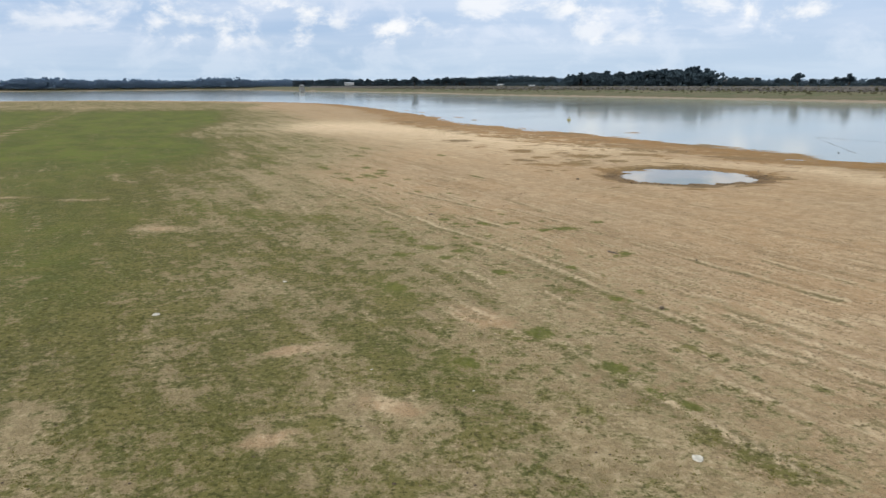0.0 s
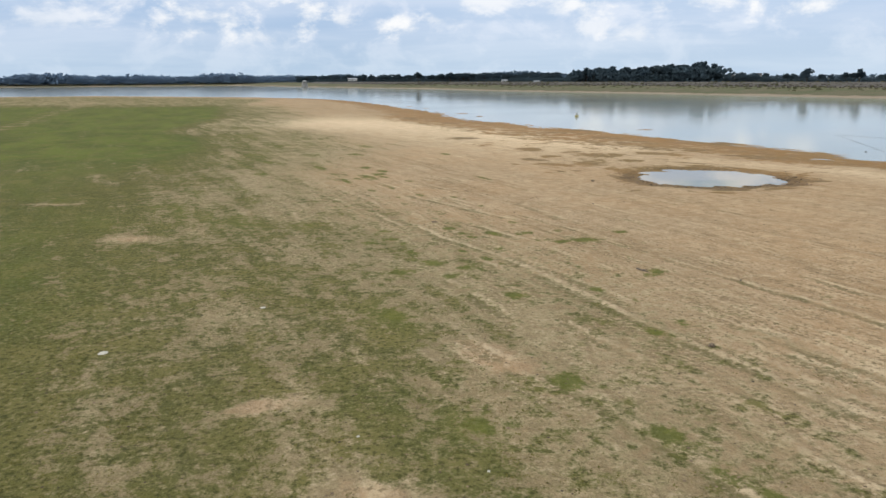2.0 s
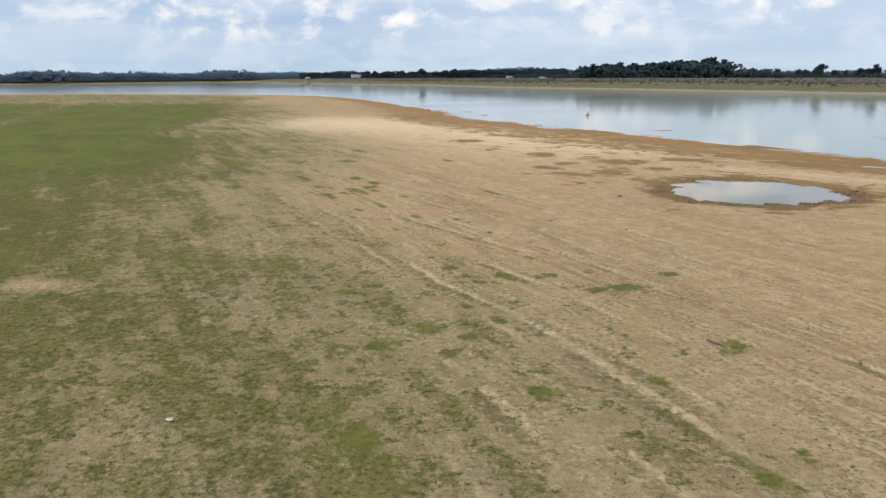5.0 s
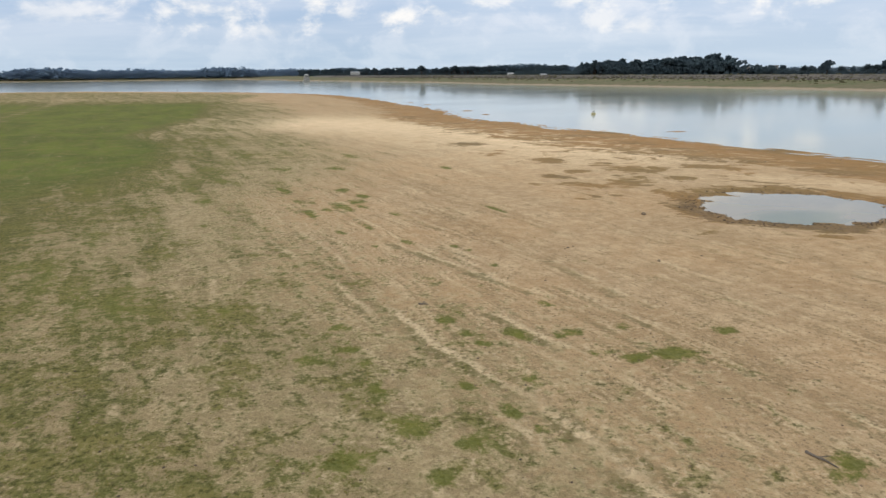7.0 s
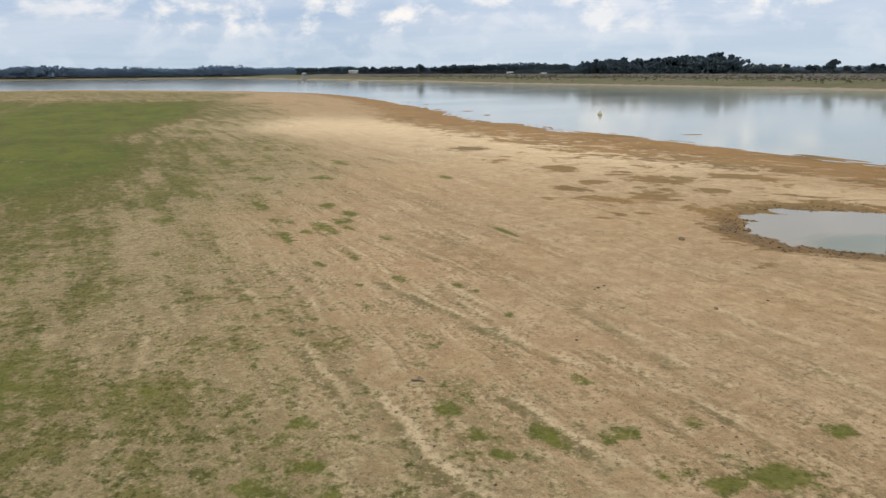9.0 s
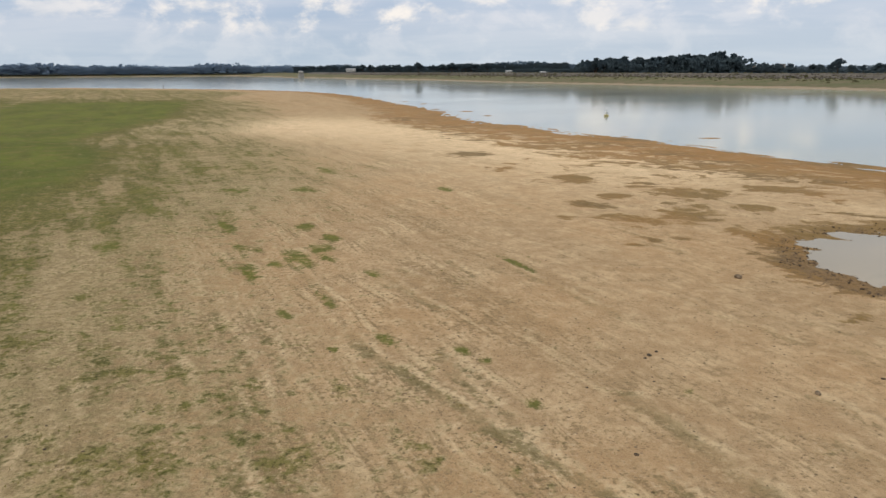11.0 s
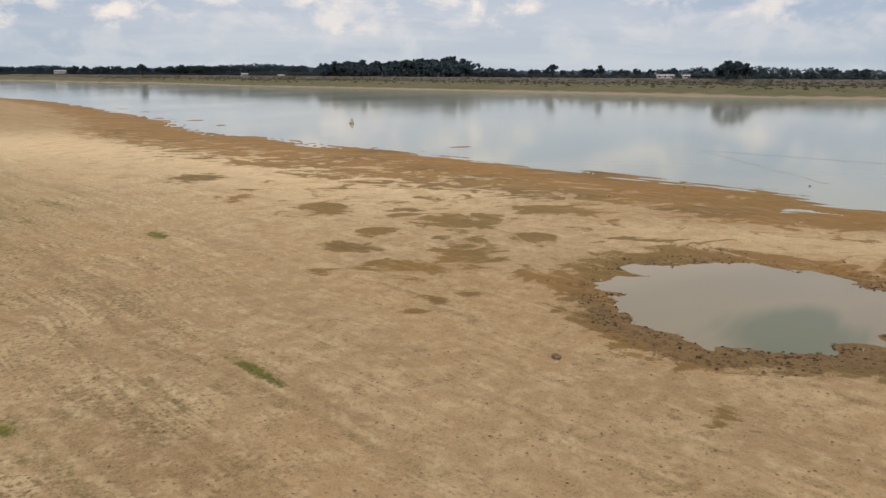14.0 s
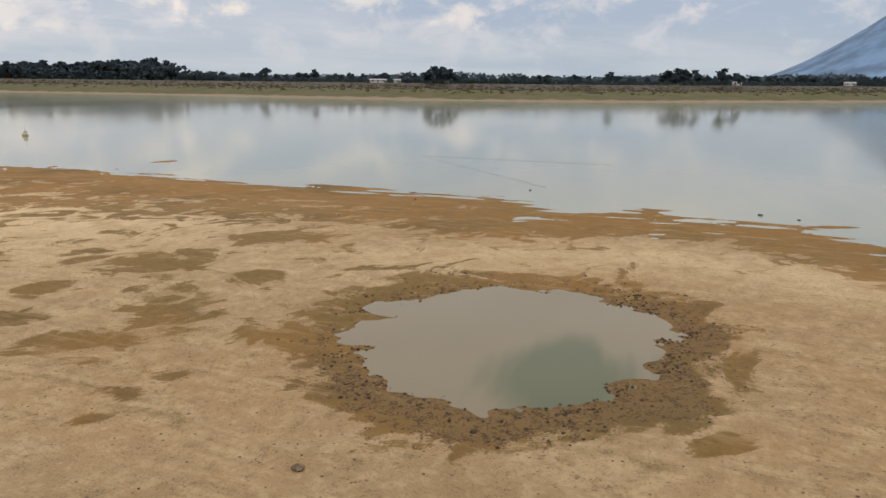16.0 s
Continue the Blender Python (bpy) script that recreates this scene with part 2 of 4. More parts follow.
TUFTS_MIDDLE = [(-4.7, 69.3, 1.3, 1.1), (-.5, 69.9, 1.0, .9), (2.7, 70.8, .7, .6), (1.6, 67.3, 1.2, .7), (11, 74.2, 1.1, 1.2), (8.7, 73.5, .7, .9), (6.8, 74.1, .6, .7),
                (15.1, 77.8, .7, .8), (9, 78.5, .6, .6), (5.5, 77.2, .8, 1.3), (2.5, 76.9, 1.1, .9), (.4, 75.5, .9, .6), (-.7, 77.1, .7, .7), (-2, 79.3, 1, .8), (-8.5, 77.8, 1.1, 1.1),
                (-7.2, 74.4, .9, .9), (-9.5, 72.8, 1.3, 1.1), (-6.1, 72.4, .5, .8), (-16.8, 80.8, .9, .5), (4.6, 82.9, 1, .6)]
TUFTS_FAR = [(-6.3, 100.2, 1.7, .55), (-.7, 97.4, .6, .5), (-2, 98.9, 1, .6), (1.3, 92.6, .7, .5), (-9.2, 98.8, .8, .45), (-15.8, 117.9, 3.8, 1.3), (-17.2, 116.4, 1.6, 1.0),
             (-14.6, 120.8, 2.8, 1.1), (-11.4, 107.4, 2.6, .6), (-18.4, 113.3, 3.2, .75), (1.8, 117.3, 3.4, .38), (3.6, 118.4, 3.6, .3), (-14.5, 125.8, 1.7, 1), (-34, 121.3, 3.8, 2),
             (-9, 113.7, 1.8, .75), (-5, 153.3, 3, .9), (-13.4, 104.4, 1.4, .5), (-13.7, 118.7, 2.4, .8), (-26.6, 131, 2.9, .6), (-23.6, 153.3, 2.9, 1.9), (-24, 169.7, 5, 1.5),
             (-32.7, 152.4, 4.4, 2.4), (-18.1, 130.3, 1.9, 1.0)]
TUFTS = TUFTS_NEAR + TUFTS_MIDDLE + TUFTS_FAR
# damp stains on the flat: x, y, half length, half width, turn in degrees
DAMP = [(12.9, 162.2, 3.3, 4.5, -34), (22.3, 138.5, 2.7, 6.0, -35), (15, 134.8, 3.6, 2.4, -35), (11.8, 143, 2.5, 2.1, -33), (15.8, 149, 1.5, 2.7, -30), (26.2, 150.5, 4.8, 4.2, -34),
        (18.1, 126.4, 1.3, 1.0, -31), (15.2, 125.3, .8, .7, -34), (13.3, 123.7, 1.2, .9, -34), (30.1, 141.7, 2.6, 2.3, -35), (8.1, 135, 1, .7, -36), (21.2, 157.2, 2, 2.5, -32),
        (23.8, 128.7, 1.9, 1.8, -33), (-1.5, 193.4, 3.6, 4.8, -13), (3.9, 174.8, 2, 3.5, -13), (22.9, 105.1, .9, 1.0, 0), (34.2, 103.4, 1.4, .9, 0), (38, 153, 6, 3, -35), (9, 207, 6, 3, -35)]
dice = random.Random(33)
for _ in range(150):               # more of them towards the turf
    y0 = dice.uniform(80, 205)
    TUFTS.append((-10 - 0.24 * (y0 - 80) - abs(dice.gauss(0, 1)) * 14, y0, dice.uniform(2.0, 6.5), dice.uniform(.35, 1.1)))
BARE = [(-32.5, 73.7, 3.2, 1.6, 0), (-8, 28.2, 1.5, 0.7, 20), (-9.4, 38.8, 1.8, 0.9, 30), (-3, 31.6, 1.8, 0.8, -30), (-51, 93, 4, 1.0, 0), (-63, 95, 3, 1.0, 0), (1.5, 45, 2.5, 1.2, -50)]
RUTS = [[(4.5, 43.4), (7.3, 38.2), (11.4, 31.2), (14, 26)], [(1.5, 70), (2.8, 68.2), (8.6, 56.5), (14.8, 44.2), (17.5, 39)], [(17, 50.5), (22, 42)], [(21, 60), (27.5, 49)],
        [(-8, 101), (-6.8, 98.6), (4.3, 85.2)], [(-6.6, 83), (-2.2, 75.4), (1.3, 70)], [(1.2, 80.6), (5.2, 75)], [(-20.5, 88.5), (-17.5, 81)], [(6.4, 94), (10.4, 85)], [(-2, 62), (3, 52)]]
dice = random.Random(21)
for _ in range(78):                # shorter broken furrows between the long ones
    x0, y0, length = dice.uniform(-24, 38), 24 + 126 * dice.random() ** 1.3, dice.uniform(3, 13)
    pts = [(x0 + STREAK[0] * length * k / 4 + dice.uniform(-.25, .25), y0 + STREAK[1] * length * k / 4 + dice.uniform(-.25, .25)) for k in range(5)]
    RUTS.append(pts)


def cover(x, y):
    """How grassy, how damp, how churned and how rutted the ground is."""
    s, f, p = shore_way(x, y), far_way(x, y), pond_way(x, y)
    e = line_distance(x, y, GREEN_EDGE)
    left = inside(x, y, GREEN_EDGE + [(-5200, 900), (-5200, -5200), (14, -5200)])
    wide = 1 + np.clip((y - 120) / 160, 0, 3)
    near = 1 - step(y, 50, 95)
    far = step(y, 115, 170)
    left_g = 0.62 + (0.24 + 0.13 * far - 0.12 * (1 - step(y, 25, 55))) * step(e, 0, 22 - 6 * far)
    right_g = 0.62 - (0.25 - 0.09 * near) * step(e, 0, 19 + 17 * far) - (0.30 - 0.07 * near) * step(e, 12, 38 + 22 * far)
    green = np.where(left, left_g, right_g) - 0.42 * step(y + 60 * rough(x, y, 60, 91), 380, 480)
    u, v = along(x, y)
    tuft = np.zeros(x.shape)
    for k, (cx, cy, a, b) in enumerate(TUFTS):
        cu, cv = along(cx, cy)
        tuft = np.maximum(tuft, (0.86 if k < 65 else 0.50 + 0.16 * math.sin(k * 2.4)) * np.exp(-np.clip(((u - cu) / a) ** 2 + ((v - cv) / b) ** 2, 0, 50) * 0.72))
    green = green - 0.5 * ovals(x, y, BARE)
    track = line_distance(x, y, [(-120, 170), (-147, 220), (-165, 268), (-203, 350), (-277, 520)])
    green = green - 0.55 * np.exp(-(track / 1.9) ** 2)
    k = step(y, 132, 180) * np.clip(1 - (y - 200) / 300, 0.2, 1)
    damp = 1 - step(s, 9 + 13 * k, 21 + 30 * k)
    damp = damp * (0.76 + 0.20 * (1 - step(s, 4, 16)))
    damp = np.maximum(damp, 0.38 * (1 - step(s, 34, 80)) * step(y, 100, 132) * step(x, -6, 12))
    damp = np.maximum(damp, 0.9 * ovals(x, y, [(cx, cy, 1.5 * a, 1.5 * b, turn) for cx, cy, a, b, turn in DAMP]))
    green = green * step(s, 10, 60)
    bank = step(f, 5, 16)
    green = np.where(f > -20, 0.72 * bank, green)
    damp = np.where(f > -20, 0.0, damp)
    churn = (0.85 + 0.5 * np.clip((119 - y) / 10, -0.6, 0.5)) * np.exp(-(np.clip(p - 1.0, 0, 50) / 3.4) ** 2)
    damp = np.maximum(damp, 0.95 * np.exp(-(np.clip(p - 1.2, 0, 50) / 4.6) ** 2))
    green = green * (1 - step(9 - p, 0, 4))
    rut, rut_dark_side = np.zeros(x.shape), np.zeros(x.shape)
    near = np.nonzero((np.abs(x) < 60) & (y > 15) & (y < 165))
    nx, ny, crest, dark_side = x[near], y[near], rut[near], rut_dark_side[near]
    nx, ny = nx + 0.9 * rough(nx, ny, 2.4, 81, 2), ny + 0.9 * rough(nx, ny, 2.4, 84, 2)
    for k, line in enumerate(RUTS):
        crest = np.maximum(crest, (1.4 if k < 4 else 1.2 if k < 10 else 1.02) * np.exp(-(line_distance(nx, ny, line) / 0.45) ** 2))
        # one-sided strip that carries the rut's grass and painted shade
        dark_side = np.maximum(dark_side, (1.2 if k < 10 else 0.96) * np.exp(-(line_distance(nx + 0.55, ny + 0.30, line) / 0.65) ** 2))
    rut[near], rut_dark_side[near] = crest, dark_side
    return np.clip(green, 0, 1), damp, churn, rut, tuft, rut_dark_side


# ---- materials ----
def material(name):
    m = bpy.data.materials.new(name)
    m.use_nodes = True
    t = m.node_tree
    return m, t, t.nodes["Principled BSDF"]


def plain(name, color, rough_=0.7, spread=0.18, size=3.0, metal=0.0, bump=0.0):
    """A plain painted, wooden or stone surface with stains and grain."""
    m, t, b = material(name)
    p = nd(t, "ShaderNodeTexCoord").outputs["Object"]
    n1, n2 = noise_(t, p, size, 4), noise_(t, p, size * 9, 3)
    dark = tuple(c * (1 - spread * 1.6) for c in color)
    light = tuple(min(1, c * (1 + spread)) for c in color)
    col = mix(t, ramp(t, n1, 0.35, 0.65), dark, light)
    col = mix(t, ramp(t, n2, 0.4, 0.7, 0, spread), col, dark)
    t.links.new(col, b.inputs["Base Color"])
    b.inputs["Roughness"].default_value, b.inputs["Metallic"].default_value = rough_, metal
    if bump:
        t.links.new(nd(t, "ShaderNodeBump", {"Height": n2, "Strength": bump, "Distance": 0.05}).outputs[0], b.inputs["Normal"])
    return m


def ground_material():
    m, t, b = material("soil_and_turf")
    p = nd(t, "ShaderNodeNewGeometry").outputs["Position"]
    get = lambda name: nd(t, "ShaderNodeAttribute", attribute_name=name).outputs["Fac"]
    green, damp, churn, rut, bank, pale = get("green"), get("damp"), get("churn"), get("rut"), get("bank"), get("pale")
    tuft, rut_dark_side, drawn_out, orange_mud = get("tuft"), get("rut_dark_side"), get("drawn_out"), get("orange_mud")
    cen = lambda v, k: math_(t, "MULTIPLY", math_(t, "SUBTRACT", v, 0.5), k)
    add = lambda *vs: vs[0] if len(vs) == 1 else math_(t, "ADD", vs[0], add(*vs[1:]))
    mul = lambda a, c: math_(t, "MULTIPLY", a, c)
    bend = nd(t, "ShaderNodeVectorMath", {0: p, 1: nd(t, "ShaderNodeVectorMath", {0: nd(t, "ShaderNodeTexNoise", {"Vector": p, "Scale": 0.06, "Detail": 2.0}).outputs[1], 3: 2.5}, operation="SCALE").outputs[0]}, operation="ADD").outputs[0]
    drawn = mapped(t, bend, (0.10, 1, 1), 61.6)
    long_ = noise_(t, drawn, 0.38, 4, 0.6, 0.3)
    ridge = noise_(t, mapped(t, bend, (0.07, 1, 1), 61.6, (31, 7, 0)), 0.85, 3, 0.55, 0.2)
    thin = noise_(t, mapped(t, bend, (0.20, 1, 1), 61.6), 1.3, 4, 0.62)
    wide = noise_(t, p, 0.045, 3, 0.5)
    patch = noise_(t, p, 0.28, 5, 0.62, 0.5)
    clump = noise_(t, p, 1.7, 4, 0.62)
    grain = noise_(t, p, 6.5, 4, 0.68)
    fine = noise_(t, p, 30.0, 2, 0.6)
    blot = noise_(t, p, 0.75, 6, 0.70, 0.25)
    broad = noise_(t, mapped(t, bend, (0.6, 1, 1), 61.6), 0.085, 5, 0.64, 0.5)
    speck = noise_(t, p, 3.1, 3, 0.62)
    # dry sandy soil
    col = mix(t, ramp(t, patch, 0.3, 0.7), (0.345, 0.230, 0.124), (0.492, 0.356, 0.210))
    col = mix(t, ramp(t, wide, 0.40, 0.62, 0, 0.5), col, (0.430, 0.268, 0.132))
    col = mix(t, mul(ramp(t, long_, 0.48, 0.62, 0, 0.66), drawn_out), col, (0.262, 0.172, 0.085))
    col = mix(t, mul(ramp(t, thin, 0.50, 0.70, 0, 0.40), drawn_out), col, (0.500, 0.370, 0.212))
    col = mix(t, ramp(t, blot, 0.50, 0.62, 0, 0.42), col, (0.570, 0.430, 0.262))
    col = mix(t, mul(ramp(t, blot, 0.47, 0.38), ramp(t, patch, 0.42, 0.58, 0.15, 0.62)), col, (0.225, 0.156, 0.078))
    # ridge relief painted into the soil: pale band, then a darker side band
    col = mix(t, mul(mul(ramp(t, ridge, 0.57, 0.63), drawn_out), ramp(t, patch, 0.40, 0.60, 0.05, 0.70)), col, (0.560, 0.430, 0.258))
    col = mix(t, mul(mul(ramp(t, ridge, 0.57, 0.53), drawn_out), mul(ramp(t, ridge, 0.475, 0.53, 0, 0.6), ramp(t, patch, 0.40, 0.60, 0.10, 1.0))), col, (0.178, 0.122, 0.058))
    # sunlight on the far sand painted as paler colour, plus real pale crust
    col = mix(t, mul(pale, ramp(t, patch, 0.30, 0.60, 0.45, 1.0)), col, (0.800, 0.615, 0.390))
    # thin dead straw between the living turf
    straw = ramp(t, add(green, cen(clump, 0.5), cen(blot, 0.6)), 0.20, 0.52, 0, 0.74)
    col = mix(t, straw, col, mix(t, ramp(t, blot, 0.38, 0.62), (0.180, 0.150, 0.070), (0.365, 0.300, 0.165)))
    col = mix(t, mul(ramp(t, grain, 0.54, 0.64), ramp(t, blot, 0.54, 0.42, 0.06, 0.80)), col, (0.130, 0.094, 0.050))
    col = mix(t, ramp(t, fine, 0.44, 0.62, 0, 0.30), col, (0.540, 0.420, 0.275))
    # relief painted in: pale crest, dark strip for grass and shade beside it
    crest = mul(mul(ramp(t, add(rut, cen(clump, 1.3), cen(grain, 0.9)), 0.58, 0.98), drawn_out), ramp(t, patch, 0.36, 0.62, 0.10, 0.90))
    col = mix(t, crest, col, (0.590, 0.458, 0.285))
    dark_side = mul(mul(ramp(t, add(rut_dark_side, cen(clump, 1.2), cen(grain, 0.8)), 0.62, 1.0), drawn_out), ramp(t, patch, 0.36, 0.60, 0.15, 0.72))
    col = mix(t, dark_side, col, (0.120, 0.108, 0.044))
    # crumbs and trampled stubble, thick in some places and thin in others
    strewn = mul(ramp(t, add(mul(patch, 0.5), mul(blot, 0.5)), 0.42, 0.56, 0.25, 1.0), ramp(t, drawn_out, 0.46, 1.0, 0.30, 1.0))
    col = mix(t, mul(ramp(t, speck, 0.545, 0.62, 0, 0.72), strewn), col, (0.150, 0.112, 0.054))
    col = mix(t, mul(ramp(t, speck, 0.44, 0.36, 0, 0.55), strewn), col, (0.590, 0.460, 0.300))
    # hoof prints and crumbs of dung, in trodden places
    vor = nd(t, "ShaderNodeTexVoronoi", {"Vector": p, "Scale": 1.9, "Randomness": 1.0}).outputs["Distance"]
    vor2 = nd(t, "ShaderNodeTexVoronoi", {"Vector": mapped(t, p, (1.3, 1, 1), 20), "Scale": 3.6, "Randomness": 1.0}).outputs["Distance"]
    trod = ramp(t, add(mul(patch, 0.4), mul(blot, 0.6)), 0.47, 0.56, 0.05, 0.85)
    col = mix(t, mul(ramp(t, vor, 0.19, 0.08), trod), col, (0.105, 0.074, 0.044))
    col = mix(t, mul(ramp(t, vor2, 0.22, 0.09), mul(trod, 0.7)), col, (0.140, 0.098, 0.056))
    # damp mud
    sheet = noise_(t, mapped(t, bend, (0.72, 1, 1), 14), 0.24, 6, 0.62, 1.2)
    wet = ramp(t, add(damp, cen(patch, 1.0), cen(sheet, 2.3), cen(blot, 0.6), cen(grain, 0.3)), 0.47, 0.68)
    mud = mix(t, ramp(t, clump, 0.3, 0.7), (0.168, 0.108, 0.036), (0.236, 0.152, 0.054))
    mud = mix(t, mul(orange_mud, ramp(t, patch, 0.35, 0.60, 0.35, 0.95)), mud, (0.330, 0.178, 0.064))
    mud = mix(t, ramp(t, wide, 0.42, 0.6, 0, 0.5), mud, (0.295, 0.152, 0.046))
    mud = mix(t, ramp(t, noise_(t, mapped(t, p, (0.5, 1, 1), 20), 0.11, 4, 0.6, 0.4), 0.50, 0.66, 0, 0.75), mud, (0.145, 0.098, 0.040))
    mud = mix(t, ramp(t, grain, 0.5, 0.7, 0, 0.4), mud, (0.130, 0.080, 0.036))
    mud = mix(t, ramp(t, thin, 0.52, 0.68, 0, 0.45), mud, (0.400, 0.270, 0.135))
    col = mix(t, mul(wet, 0.92), col, mud)
    # trodden rim of the wallow
    dug = ramp(t, add(churn, cen(clump, 1.6), cen(patch, 1.3), cen(grain, 0.8)), 0.50, 0.85)
    col = mix(t, mul(dug, 0.80), col, mix(t, ramp(t, add(mul(grain, 0.6), mul(clump, 0.4)), 0.47, 0.60), (0.215, 0.138, 0.066), (0.060, 0.042, 0.026)))
    # turf
    cover_ = add(math_(t, "MAXIMUM", green, tuft), cen(long_, 0.9), cen(patch, 0.9), cen(blot, 1.5), cen(clump, 0.7), cen(grain, 0.6), cen(broad, 0.8))
    turf = ramp(t, cover_, 0.39, 0.78)
    blade = mix(t, ramp(t, clump, 0.32, 0.68), (0.064, 0.069, 0.015), (0.108, 0.106, 0.025))
    blade = mix(t, ramp(t, blot, 0.40, 0.62, 0, 0.7), blade, (0.056, 0.068, 0.013))
    blade = mix(t, ramp(t, wide, 0.40, 0.62, 0, 0.7), blade, (0.084, 0.098, 0.014))
    blade = mix(t, ramp(t, broad, 0.50, 0.66, 0, 0.65), blade, (0.125, 0.118, 0.026))
    blade = mix(t, ramp(t, broad, 0.47, 0.36, 0, 0.6), blade, (0.060, 0.080, 0.012))
    blade = mix(t, mul(ramp(t, grain, 0.50, 0.62), ramp(t, blot, 0.44, 0.58, 0.20, 0.75)), blade, (0.036, 0.042, 0.010))
    blade = mix(t, ramp(t, patch, 0.47, 0.64, 0, 0.62), blade, (0.185, 0.158, 0.050))
    blade = mix(t, ramp(t, fine, 0.46, 0.62, 0, 0.35), blade, (0.195, 0.172, 0.062))
    blade = mix(t, ramp(t, speck, 0.54, 0.62, 0, 0.75), blade, (0.040, 0.046, 0.011))
    blade = mix(t, ramp(t, speck, 0.44, 0.36, 0, 0.60), blade, (0.235, 0.200, 0.090))
    blade = mix(t, mul(ramp(t, green, 0.78, 0.95), ramp(t, patch, 0.60, 0.42, 0.35, 0.9)), blade, mix(t, ramp(t, broad, 0.38, 0.62), (0.062, 0.094, 0.012), (0.112, 0.146, 0.019)))
    blade = mix(t, mul(tuft, 0.9), blade, mix(t, ramp(t, blot, 0.38, 0.60), (0.148, 0.156, 0.027), (0.092, 0.110, 0.016)))
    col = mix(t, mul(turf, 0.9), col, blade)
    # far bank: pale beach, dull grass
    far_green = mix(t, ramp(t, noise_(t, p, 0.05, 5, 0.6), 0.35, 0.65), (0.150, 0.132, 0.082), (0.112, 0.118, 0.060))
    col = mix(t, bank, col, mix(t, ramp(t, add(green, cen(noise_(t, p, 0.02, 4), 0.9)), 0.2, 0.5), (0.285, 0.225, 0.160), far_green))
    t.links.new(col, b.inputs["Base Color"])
    gloss = math_(t, "SUBTRACT", 0.92, mul(wet, 0.24))
    t.links.new(gloss, b.inputs["Roughness"])
    b.inputs["Specular IOR Level"].default_value = 0.08
    lumps = add(mul(rut, 0.5), mul(clump, 0.9), mul(mul(ridge, drawn_out), 0.8), mul(grain, 0.6), mul(ramp(t, vor, 0.05, 0.22), 0.25), mul(fine, 0.14))
    t.links.new(nd(t, "ShaderNodeBump", {"Height": lumps, "Strength": 1.0, "Distance": 0.17}).outputs[0], b.inputs["Normal"])
    return m


def water_material(name, body, light, ripple, rough_, lanes=0.03, green_spot=None):
    m, t, b = material(name)
    p = nd(t, "ShaderNodeNewGeometry").outputs["Position"]
    drift = noise_(t, mapped(t, p, (0.35, 1, 1), -40), lanes, 4, 0.55, 0.5)
    if green_spot:                       # x, y of the greenest spot and how far it reaches
        gap = nd(t, "ShaderNodeVectorMath", {0: p, 1: (green_spot[0], green_spot[1], POOL)}, operation="DISTANCE").outputs["Value"]
        drift = math_(t, "ADD", math_(t, "MULTIPLY", math_(t, "SUBTRACT", drift, 0.5), 1.4), ramp(t, gap, 0.0, green_spot[2], 0.28, 0.62))
    t.links.new(mix(t, ramp(t, drift, 0.32, 0.56), body, light), b.inputs["Base Color"])
    b.inputs["IOR"].default_value = 1.33
    calm = ramp(t, noise_(t, mapped(t, p, (0.4, 1, 1), -30), 0.012, 3), 0.40, 0.60, rough_, rough_ * 1.3)
    t.links.new(calm, b.inputs["Roughness"])
    waves = math_(t, "ADD", noise_(t, mapped(t, p, (0.5, 1, 1), -35), 1.6, 3, 0.5), noise_(t, p, 0.35, 2, 0.5))
    t.links.new(nd(t, "ShaderNodeBump", {"Height": waves, "Strength": ripple, "Distance": 0.05}).outputs[0], b.inputs["Normal"])
    return m


def leaf_material(name, dark, light, soft=0.12):
    m, t, b = material(name)
    g = nd(t, "ShaderNodeNewGeometry")
    who = nd(t, "ShaderNodeObjectInfo").outputs["Random"]
    col = mix(t, g.outputs["Random Per Island"], dark, light)
    col = mix(t, math_(t, "MULTIPLY", who, 0.45), col, tuple(c * k for c, k in zip(light, (1.15, 0.95, 0.7))))
    col = mix(t, ramp(t, noise_(t, g.outputs["Position"], 0.6, 3), 0.4, 0.65, 0, 0.5), col, dark)
    t.links.new(col, b.inputs["Base Color"])
    b.inputs["Roughness"].default_value = 0.85
    b.inputs["Specular IOR Level"].default_value = 0.1
    # sprays of small leaves face every way, so a spray shades softer than one flat face
    lean = nd(t, "ShaderNodeVectorMath", {0: g.outputs["Normal"], 3: soft}, operation="SCALE").outputs[0]
    lean = nd(t, "ShaderNodeVectorMath", {0: lean, 1: (0.0, -0.25, 0.70)}, operation="ADD").outputs[0]
    t.links.new(nd(t, "ShaderNodeVectorMath", {0: lean}, operation="NORMALIZE").outputs[0], b.inputs["Normal"])
    sheer = nd(t, "ShaderNodeBsdfTranslucent", {"Color": col})
    both = nd(t, "ShaderNodeMixShader", {0: 0.35, 1: b.outputs[0], 2: sheer.outputs[0]})
    t.links.new(both.outputs[0], t.nodes["Material Output"].inputs["Surface"])
    return m


GROUND = ground_material()
LAKE_WATER = water_material("lake_water", (0.255, 0.300, 0.262), (0.320, 0.335, 0.270), 0.012, 0.070)
POND_WATER = water_material("pond_water", (0.115, 0.128, 0.074), (0.232, 0.196, 0.132), 0.025, 0.02, 0.10, (35.4, 112.4, 9.8))
# aerial haze is painted into the leaf colours, bluer and paler with distance
LEAF = leaf_material("dark_hazed_leaves", (0.076, 0.118, 0.152), (0.092, 0.136, 0.168))
BELT_HAZED_LEAF = leaf_material("distant_hazed_leaves", (0.140, 0.208, 0.290), (0.158, 0.228, 0.310))
